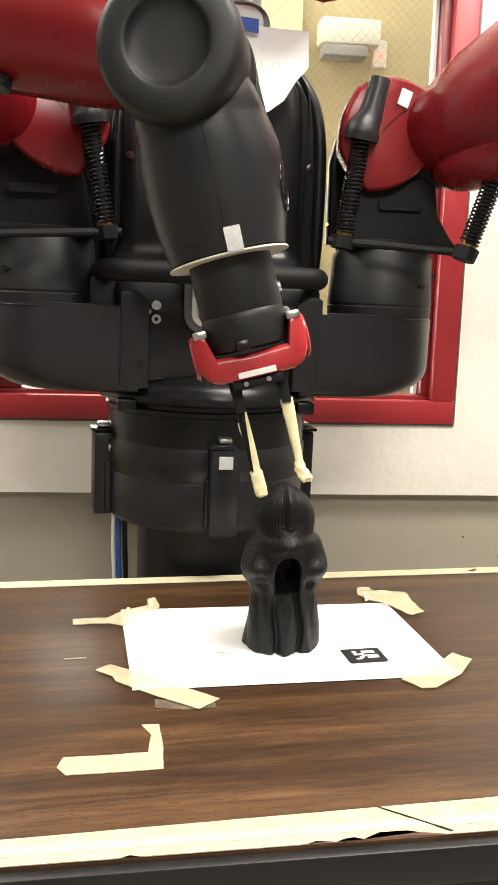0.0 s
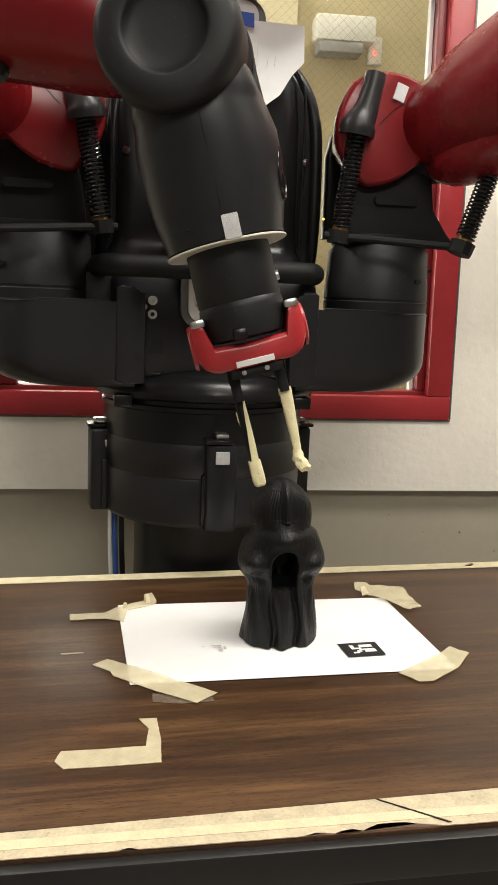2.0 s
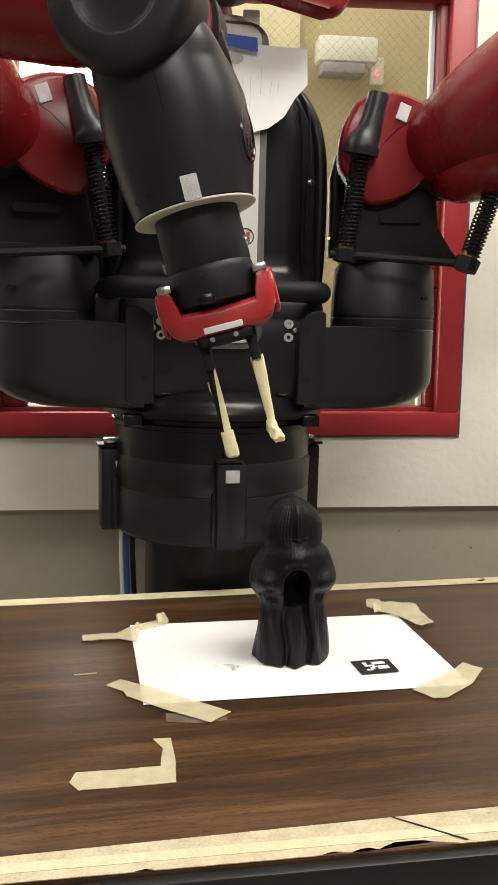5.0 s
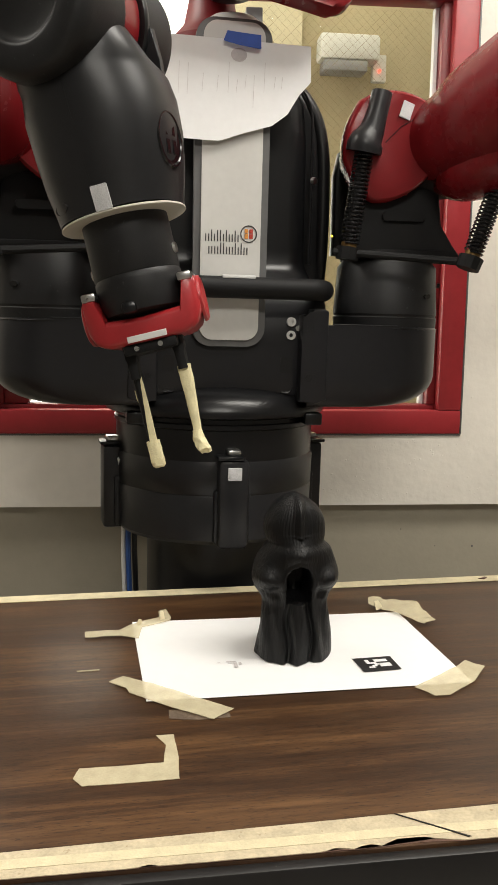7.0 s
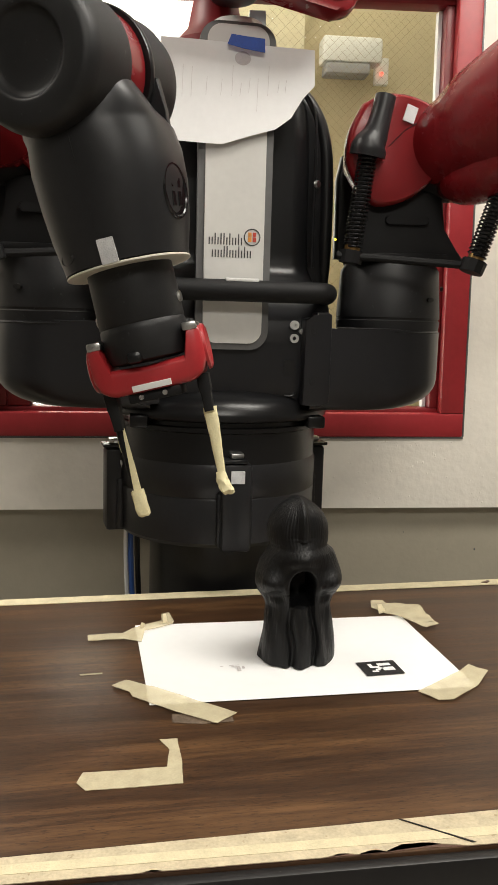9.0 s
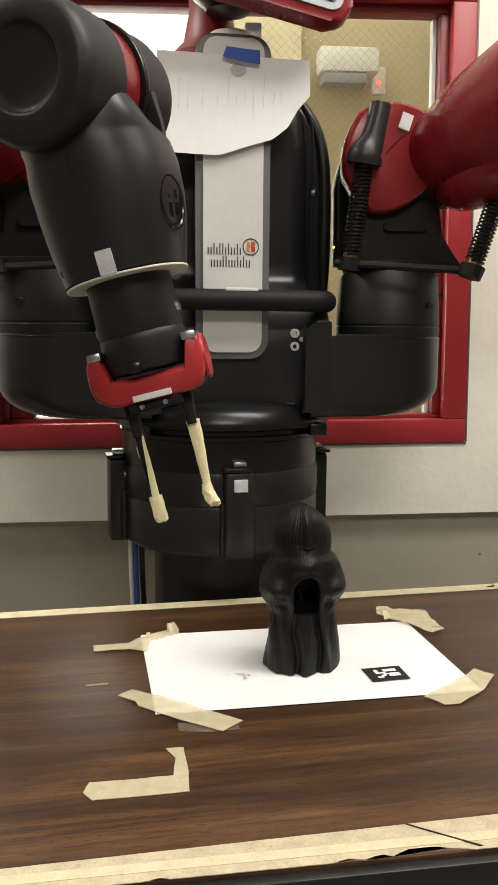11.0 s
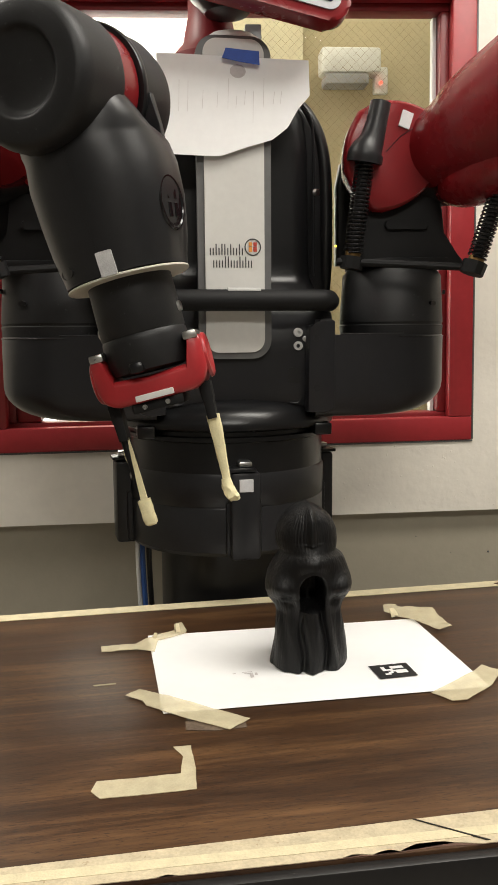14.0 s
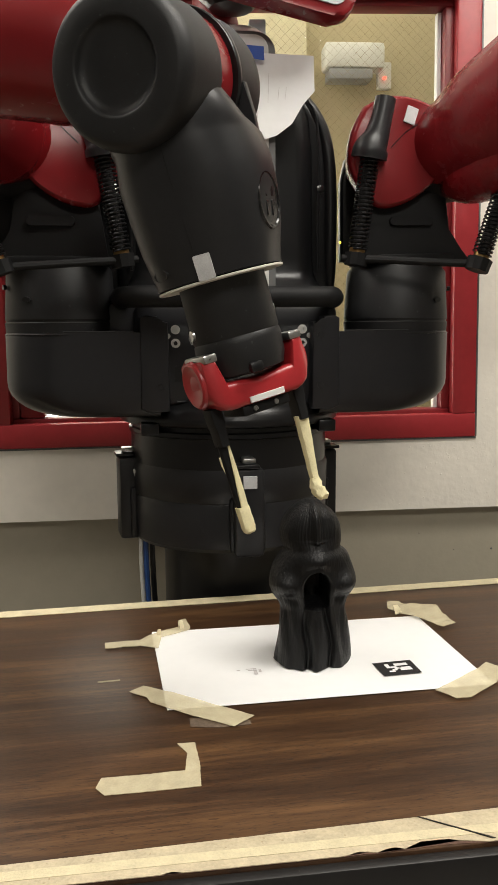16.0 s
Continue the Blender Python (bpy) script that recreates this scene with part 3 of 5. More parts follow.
FIG = [(0.0, 0.0450, 0.035, 0.000), (0.012, 0.0440, 0.034, 0.000), (0.030, 0.0420, 0.033, 0.0), (0.050, 0.0395, 0.032, 0.0), (0.066, 0.0375, 0.031, 0.0), (0.074, 0.0400, 0.031, 0.0), (0.084, 0.0465, 0.032, 0.0), (0.092, 0.0498, 0.033, 0.0), (0.104, 0.0490, 0.034, 0.0),
       (0.118, 0.0455, 0.034, 0.0), (0.130, 0.0395, 0.033, 0.001), (0.1375, 0.0330, 0.031, 0.0), (0.143, 0.0345, 0.031, -0.001), (0.153, 0.0358, 0.031, -0.002), (0.165, 0.0340, 0.030, -0.002), (0.178, 0.0265, 0.026, -0.002), (0.188, 0.0150, 0.017, -0.003), (0.194, 0.0030, 0.005, -0.003)]
bm = bmesh.new()
NA, NZ = 264, 170
rows = []
for j in range(NZ + 1):
    z = 0.194 * j / NZ
    rx, ry, ox = lerp_table(FIG, z)
    ring = []
    for i in range(NA):
        a = 2 * math.pi * i / NA
        s, c = math.sin(a), math.cos(a)
        k = 1.0
        front = max(0.0, -s)
        if z < 0.085:
            k += 0.018 * math.sin(a * 7 + 5 * z / 0.08 + 0.8) * (1 - z / 0.085) + 0.03 * math.sin(a * 5 + 60 * z)
        k += (0.022 if z < 0.135 else 0.006) * noise.noise((c * 2.4, s * 2.4, z * 20)) + (0.010 if z < 0.135 else 0.003) * noise.noise((c * 5, s * 5, z * 50))
        if z > 0.142:
            k += 0.013 * math.sin(a * 60 + math.sin(z * 60)) * front ** 5 * min(1, (z - 0.142) / 0.01)
        x, y = rx * k * c + ox, ry * k * s
        if 0.085 < z < 0.15 and front > 0:
            y -= 0.010 * math.exp(-(x / 0.020) ** 2) * math.exp(-((z - 0.128) / 0.014) ** 2)
        if z > 0.148 and front > 0:
            y -= 0.0065 * math.exp(-(x / 0.0048) ** 2)
        # arched hollow in the front
        half = 0.0145
        top = 0.110
        if z > 0.098:
            half = 0.0145 * math.sqrt(max(0.0, 1 - ((z - 0.098) / (top - 0.092)) ** 2)) if z < top + 0.006 else 0.0
        if z < 0.070:
            half = 0.0
        if s < -0.2 and half > 0 and abs(x) < half:
            y += 0.040 * min(1.0, (half - abs(x)) / 0.0045) * min(1.0, (z - 0.070) / 0.006)
        # rolled rim round the arch
        if s < 0 and z > 0.072:
            d = math.hypot(x / 0.0185, max(0.0, z - 0.094) / 0.0225) - 1
            y -= 0.0028 * math.exp(-(d / 0.13) ** 2) * min(1.0, (z - 0.072) / 0.012)
        # two folds that run down to the foot
        if z <= 0.088 and s < 0:
            fade = min(1.0, (0.088 - z) / 0.016)
            for fx in (-0.0115 + 0.002 * math.sin(z * 90), 0.0125 + 0.004 * math.sin(z * 60)):
                y += 0.0050 * fade * math.exp(-((x - fx) / 0.0036) ** 2)
            y -= 0.004 * fade * math.exp(-(x / 0.006) ** 2)
            y += 0.0012 * fade * math.sin(x * 420 + z * 50 + 2 * noise.noise((x * 90, z * 30, 4.0)))
        # fine streaks in the cloak
        lump = 0.0007 * noise.noise((x * 330, y * 330, z * 60)) * max(0.0, 1 - abs(z - 0.06) / 0.06)
        x, y = x + lump * c, y + lump * s
        # folded sleeves at the sides
        for sx in (-1, 1):
            w = math.exp(-((x - sx * 0.036) / 0.013) ** 2 - ((z - 0.098 - 0.15 * (abs(x) - 0.03)) / 0.012) ** 2)
            x, y = x + sx * 0.003 * w, y - 0.009 * w * max(0.0, min(1.0, 0.5 - s))
            w = math.exp(-((x - sx * 0.030) / 0.010) ** 2 - ((z - 0.082) / 0.006) ** 2)
            y += 0.006 * w * max(0.0, min(1.0, -2 * s))
        ring.append(bm.verts.new((x, y, z)))
    rows.append(ring)
for a, b in zip(rows, rows[1:]):
    for i in range(NA):
        bm.faces.new((a[i], a[(i + 1) % NA], b[(i + 1) % NA], b[i]))
bm.faces.new(rows[0])
bm.faces.new(rows[-1])
bmesh.ops.transform(bm, matrix=figure.matrix_world, verts=bm.verts)
bpy.data.objects.remove(figure)
figure = tagged(part("figurine", bm, PRINTBLK, None, "", 60), "matt black 3D-printed hollow figurine standing on the paper", "figurine")

# ---- the robot's torso ----
RX, RY = -0.055, 0.50
ROBOT = pose(RX, RY, 0, 0, 0, 3)
TORSO = pose(RX - 0.0175, RY, 0, 0, 0.8, 3)
robot = thing("robot_torso", TORSO, "black industrial robot torso on a round pedestal", "robot")
part("pedestal_column", lathe([(0.105, 0.0), (0.105, 0.83)]), DARK, robot, "black pedestal column")
part("pedestal_foot", lathe([(0.30, 0.0), (0.30, 0.03), (0.14, 0.06), (0.11, 0.09)]), DARK, robot)
part("base_ring", lathe([(0.100, 0.815), (0.150, 0.818), (0.1545, 0.824), (0.1560, 0.888), (0.1545, 0.8905), (0.1560, 0.893), (0.1570, 0.934), (0.1535, 0.942), (0.12, 0.943)], seg=64), CHAR, robot)


def clamp(angle):
    m = pose(0, 0, 0, 0, 0, angle)
    c = part("clamp", box(-0.0215, 0.0215, -0.178, -0.140, 0.818, 0.946, 0.006, 2, m), CHAR, robot)
    part("clamp_latch", box(-0.024, 0.014, -0.181, -0.148, 0.9465, 0.9515, 0.0015, 2, m), BLACK, c, "black latch plate")
    part("clamp_bolt", box(-0.009, 0.010, -0.172, -0.152, 0.952, 0.960, 0.0025, 2, m), STEEL, c, "steel clamp bolt")
    part("clamp_rib", box(-0.026, 0.026, -0.162, -0.150, 0.822, 0.900, 0.004, 2, m), CHAR, c)
    return c


front = clamp(2)
part("felt_patch", box(-0.010, 0.010, -0.1805, -0.1775, 0.918, 0.936, 0.0006, 1, pose(0, 0, 0, 0, 0, 2)), VELCRO, front, "white felt patch")
for a in (-84, 96, 182):
    clamp(a)
part("turret", lathe([(0.150, 0.936), (0.1545, 0.940), (0.1545, 0.984), (0.158, 0.986), (0.158, 0.992), (0.155, 0.994), (0.155, 1.002)], seg=64), BLACK, robot)
part("turret_flange", lathe([(0.150, 1.000), (0.166, 1.001), (0.1710, 1.004), (0.1722, 1.009), (0.1712, 1.014), (0.1665, 1.024), (0.1610, 1.031), (0.152, 1.036), (0.13, 1.044)], seg=64), BLACK, robot)
for sx in (-1, 1):
    part("stop_block", box(sx * 0.130 - 0.013, sx * 0.130 + 0.013, -0.128, -0.088, 0.990, 1.008, 0.003), BLACK, robot)


def arm_mount_outline(sx, z, out, d):
    """Plan of a shoulder mount at one height: square at the torso, round at the end."""
    cx = out - d
    pts = [(0.115, -0.064 - d), (0.115, -0.064 + d)]
    pts += [(cx + d * math.cos(radians(90 - 180 * k / 24)), -0.064 + d * math.sin(radians(90 - 180 * k / 24))) for k in range(25)]
    return [Vector((sx * x, y, z)) for x, y in pts]


def plan(x0, x1, y0, y1, r, n=7):
    return rounded(x0, x1, y0, y1, r, n)


secs = []
for z, hw, f, bk, r in ((1.030, 0.140, -0.125, 0.09, 0.06), (1.045, 0.147, -0.130, 0.10, 0.05), (1.10, 0.150, -0.128, 0.11, 0.04), (1.165, 0.150, -0.122, 0.11, 0.03), (1.185, 0.146, -0.110, 0.11, 0.03)):
    secs.append([Vector((x, y, z)) for x, y in plan(-hw, hw, f, bk, r)])
part("waist_body", loft(secs), MOUNT, robot)
for sx in (-1, 1):
    secs = []
    for k in range(9):
        a = radians(11.25 * k)
        secs.append(arm_mount_outline(sx, 1.0185 + 0.046 * (1 - math.cos(a)), 0.331 - 0.075 * (1 - math.sin(a)), 0.083 - 0.012 * (1 - math.sin(a))))
    for z, out in ((1.10, 0.331), (1.1335, 0.331), (1.1365, 0.329)):
        secs.append(arm_mount_outline(sx, z, out, 0.083))
    mount = part("shoulder_mount", loft(secs), MOUNT, robot)
    part("mount_collar", slab([(sx * x, z) for x, z in ((0.102, 1.026), (0.128, 1.024), (0.142, 1.030), (0.142, 1.156), (0.134, 1.160), (0.118, 1.1585), (0.117, 1.152), (0.103, 1.150))][::sx], 0.108, 0.1488, UPRIGHT, 0.003), MOUNT, mount)
    for z in (1.0607, 1.1315):
        part("screw_recess", lathe([(0.0048, 0.0), (0.0048, 0.0010), (0.0036, 0.0010), (0.0036, -0.002), (0, -0.002)], pose(sx * 0.1142, -0.1487, z, 90), 16), DARK, mount)
    part("mount_lip", tube([(sx * 0.150, -0.1455, 1.1375), (sx * 0.245, -0.1455, 1.1375)], 0.0014, 6), MOUNT, mount)
    part("rotor", lathe([(0.0780, 1.1362), (0.0790, 1.1500), (0.0775, 1.1515), (0.0775, 1.153), (0.0788, 1.155), (0.0745, 1.225), (0.066, 1.236), (0.03, 1.24)], pose(sx * 0.252, -0.064, 0), 48), SOFT, robot)
    for a, z in ((-150, 1.190), (-60, 1.182), (-20, 1.20)):
        part("rotor_hole", lathe([(0, -0.0012), (0.005, -0.0012), (0.005, 0.003)], pose(sx * 0.255, -0.064, 0, 0, 0, sx * (a + 90)) @ pose(0, -0.0756, z, -84) @ pose(0, 0, 0, 180) @ Matrix.Diagonal((1.3, 0.7, 1, 1)), 14), DARK, robot)
    part("mount_seam", tube([(sx * 0.248 + sx * 0.0832 * math.sin(radians(q)), -0.064 - 0.0832 * math.cos(radians(q)), 1.1338) for q in range(-30, 100, 10)], 0.0009, 6), BLACK, mount)
    for z in (1.1210, 1.1400):
        s = part("socket", lathe([(0.0065, -0.004), (0.0065, 0.003), (0.003, 0.003), (0.003, -0.002), (0, -0.002)], pose(sx * 0.0915, -0.1275, z, -90) @ pose(0, 0, 0, 180), 16), WHITEP, robot, "white round socket")
    part("socket_screw", lathe([(0.004, -0.004), (0.004, 0.002), (0, 0.003)], pose(sx * 0.1025, -0.1270, 1.131, -90) @ pose(0, 0, 0, 180), 12), STEEL, robot)
    grip = part("grip_recess", slab(rounded(-0.0085, 0.0085, -0.0255, 0.0255, 0.005), 0, 0.0012, pose(sx * 0.0850, -0.1280, 1.0645) @ UPRIGHT), DARK, robot)
    part("grip_rim", tube([Vector((sx * 0.0850 + x, -0.1288, 1.0645 + z)) for x, z in rounded(-0.0095, 0.0095, -0.0265, 0.0265, 0.006, 4)[13:24]], 0.0016, 8), MOUNT, grip)

part("collar_ear", slab([(-0.188, 1.12), (-0.188, 1.170), (-0.180, 1.177), (-0.142, 1.176), (-0.138, 1.12)][::-1], 0.050, 0.100, UPRIGHT, 0.003), MOUNT, robot, "black ear behind the mount collar")

# upright torso shell with a rounded top
secs = []
for z, hw, f, bk in ((1.178, 0.130, -0.112, 0.09), (1.196, 0.132, -0.110, 0.09), (1.203, 0.131, -0.1030, 0.087), (1.209, 0.130, -0.0940, 0.086), (1.217, 0.128, -0.0865, 0.085), (1.227, 0.127, -0.0828, 0.085), (1.245, 0.1265, -0.0818, 0.085), (1.40, 0.126, -0.080, 0.08), (1.45, 0.122, -0.078, 0.075), (1.475, 0.108, -0.074, 0.07), (1.495, 0.085, -0.066, 0.06), (1.50, 0.05, -0.05, 0.05)):
    secs.append([Vector((x, y, z)) for x, y in plan(-hw - 0.024, hw, f, bk, min(0.035, hw * 0.4))])
part("torso_shell", loft(secs), BLACK, robot)
secs = []
for z, hw in ((1.178, 0.155), (1.36, 0.155), (1.42, 0.148), (1.455, 0.132), (1.478, 0.112), (1.494, 0.085)):
    secs.append([Vector((x, y, z)) for x, y in plan(-hw - 0.013, hw, -0.066, 0.088, 0.02)])
part("back_shell", loft(secs), BLACK, robot)
for sx in (-1, 1):
    part("shell_bolt", lathe([(0.0, 0.006), (0.005, 0.005), (0.006, 0.0)], pose(sx * 0.128, -0.078, 1.345, 90, 0, sx * 40), 16), STEEL, robot)
panel = part("front_panel", slab(rounded(-0.0520, 0.0520, 1.1035, 1.54, 0.027, 10), 0.0, 0.010, pose(-0.0015, -0.1275, 0) @ UPRIGHT, 0.003), GREYR, robot, "grey rim of the front panel")
part("panel_face", slab(rounded(-0.0418, 0.0418, 1.1125, 1.535, 0.019, 10), 0.0, 0.004, pose(-0.0015, -0.1372, 0) @ UPRIGHT, 0.0015), GREYP, panel, "silver-grey front panel face")
for sx in (-1, 1):
    pts = smooth_path([(sx * 0.1480, -0.040, 1.17), (sx * 0.1485, -0.060, 1.24), (sx * 0.1475, -0.062, 1.36), (sx * 0.1400, -0.060, 1.42), (sx * 0.1240, -0.058, 1.455), (sx * 0.104, -0.054, 1.477), (sx * 0.07, -0.05, 1.494)])
    part("side_tube", tube(pts, 0.010), BLACK, robot)
    part("shell_edge", tube(smooth_path([(sx * 0.1255 - (0.024 if sx < 0 else 0), -0.0805, 1.225), (sx * 0.1255 - (0.024 if sx < 0 else 0), -0.0785, 1.40), (sx * 0.1215 - (0.024 if sx < 0 else 0), -0.0765, 1.45), (sx * 0.1075 - (0.024 if sx < 0 else 0), -0.0725, 1.476)]), 0.0022, 8), BLACK, robot)
pts = smooth_path([(-0.150, -0.03, 1.185), (-0.166, -0.10, 1.185), (-0.150, -0.150, 1.185), (-0.10, -0.160, 1.185), (0.08, -0.160, 1.185), (0.126, -0.152, 1.185), (0.140, -0.10, 1.185), (0.130, -0.03, 1.185)])
part("grab_bar", tube(pts, 0.0150, 20), MATT, robot, "padded black grab bar")
part("label_strip", box(-0.016, 0.030, -0.170, -0.158, 1.1970, 1.2015, 0.001), WHITEP, robot, "white strip on the grab bar")
# mark on the panel, drawn as plain shapes
yl = -0.1415
part("mark_ring", tube([(0.0235 + 0.0110 * math.cos(radians(12 * k)), yl - 0.0001, 1.2590 + 0.0110 * math.sin(radians(12 * k))) for k in range(31)], 0.0008, 6), LOGOTXT, panel)
for dx, m in ((-0.0033, LOGOORG), (0.0033, LOGORED)):
    for z0, z1 in ((1.2525, 1.2590), (1.2598, 1.2655)):
        part("mark_bar", box(0.0235 + dx - 0.0025, 0.0235 + dx + 0.0025, yl - 0.0006, yl, z0, z1, 0.0002, 1), m, panel)
# two rows of plain strokes, tall and short
for x0, n, z, tall in ((-0.0372, 12, 1.2475, (2, 4, 5, 7, 10)), (-0.0325, 14, 1.2305, (4, 5, 9, 11))):
    for i in range(n):
        h = 0.0155 if i in tall else 0.0100
        x = x0 + i * 0.0041
        part("mark_stroke", box(x, x + 0.0016, yl - 0.0005, yl, z, z + h, 0.0002, 1), LOGOTXT, panel)

# neck, knob and head display
part("neck_knob", lathe([(0.046, 1.50), (0.048, 1.53), (0.044, 1.548), (0.03, 1.558), (0, 1.560)], pose(0.005, -0.085, 0), 40, 1, 0.75), WHITEP, robot, "white dome on the neck")
part("neck_post", lathe([(0.060, 1.50), (0.058, 1.54), (0.040, 1.56), (0.032, 1.60), (0.032, 1.66), (0.04, 1.68)], pose(-0.02, -0.03, 0), 40), DEEPRED, robot, "dark red neck post")
part("neck_ball", lathe([(0.0, 1.575), (0.03, 1.580), (0.05, 1.60), (0.05, 1.64)], pose(-0.005, -0.10, 0), 32), BLACK, robot)
HEAD = pose(0.010, -0.17, 1.658, -12, 10, 4)
head = part("head_display", slab(rounded(-0.15, 0.15, -0.10, 0.10, 0.028), -0.012, 0.016, HEAD @ UPRIGHT, 0.007), RED, robot, "red framed head display")
part("bezel", slab(rounded(-0.136, 0.136, -0.086, 0.086, 0.018), 0.0165, 0.0185, HEAD @ UPRIGHT), SILVER, head)
part("screen", slab(rounded(-0.125, 0.125, -0.075, 0.075, 0.004), 0.0188, 0.020, HEAD @ UPRIGHT), SCREENM, head, "dark blue screen")

# handwritten note
note = thing("paper_note", pose(-0.052, 0.352, 1.382, -3, 0, 3), "torn white note with pencil writing taped to the robot", "paper note")
nn = [(-0.0948, 0.000), (-0.050, -0.002), (-0.0154, -0.003), (0.020, 0.009), (0.0574, 0.020), (0.079, 0.036), (0.095, 0.062), (0.1115, 0.080), (0.1110, 0.127), (0.06, 0.128), (0.0, 0.1295), (-0.06, 0.131), (-0.0977, 0.1315), (-0.096, 0.07)]
part("page", slab(nn, 0, 0.0006, UPRIGHT), SHEET, note)
for x, z0, z1 in ((-0.070, 0.064, 0.106), (-0.058, 0.064, 0.104), (-0.038, 0.068, 0.092), (-0.018, 0.069, 0.090), (-0.003, 0.068, 0.108), (0.008, 0.069, 0.086), (0.020, 0.074, 0.093), (0.031, 0.050, 0.093), (0.046, 0.071, 0.110), (0.060, 0.076, 0.092), (0.070, 0.076, 0.093)):
    part("pencil_bar", tube([(x, -0.0008, z0 - 0.008), (x + 0.002, -0.0008, z1 - 0.008)], 0.00030, 5), PENCIL, note, "faint pencil bar")
part("smudge", slab([(0.011 * math.cos(a * 0.4), 0.009 * math.sin(a * 0.4)) for a in range(16)], 0, 0.0002, pose(0.012, -0.0007, 0.110) @ UPRIGHT), FAINT, note, "faint grey smudge")
btape = thing("blue_tape", pose(-0.052, 0.350, 1.507, -3, 0, 3), "strip of blue painter's tape holding the note", "tape")
part("strip", slab([(-0.010, -0.0004), (0.012, -0.005), (0.0408, -0.0086), (0.0405, 0.0091), (0.018, 0.0105), (-0.0048, 0.0125)], 0, 0.0012, UPRIGHT), BLUE, btape)

# cables behind the column
for dx, mat, lab in ((0.0, CABLEB, "blue cable hanging behind the table"), (0.010, BLACK, "black cable hanging behind the table"), (-0.008, WHITEP, "white cable hanging behind the table")):
    c = thing("cable", pose(-0.20 + dx, 0.45, 0), lab, "cable", "cables beside the pedestal")
    part("sheath", tube(smooth_path([(0.0, 0, 0.93), (0.006, 0.02, 0.88), (0.004, 0.01, 0.78), (0.010, 0, 0.6), (0.02, 0, 0.3), (0.0, 0, 0.005)]), 0.0042 if mat is not WHITEP else 0.003, 8), mat, c)


# ---- the arms ----
def spring(parent, a, b, r=0.013, wire=0.0015, turns=23):
    """A coil between two points with its core rod, upper boot and lower foot."""
    a, b = Vector(a), Vector(b)
    d = (b - a).normalized()
    u = d.orthogonal().normalized()
    v = d.cross(u)
    n = turns * 10
    pts = [a.lerp(b, k / n) + r * (u * math.cos(2 * math.pi * k / 10) + v * math.sin(2 * math.pi * k / 10)) for k in range(n + 1)]
    s = part("spring", tube(pts, wire, 5), SPRINGM, parent, "dark coil spring")
    part("spring_rod", tube([a, b], r * 0.62, 12), MATT, s)
    part("spring_collar", tube([b - d * 0.002, b + d * 0.006], r * 0.86, 16), BRASS, s, "brass collar")
    part("spring_foot", tube([b + d * 0.005, b + d * 0.022], [r * 1.35, r * 1.25], 10), MATT, s)
    return s


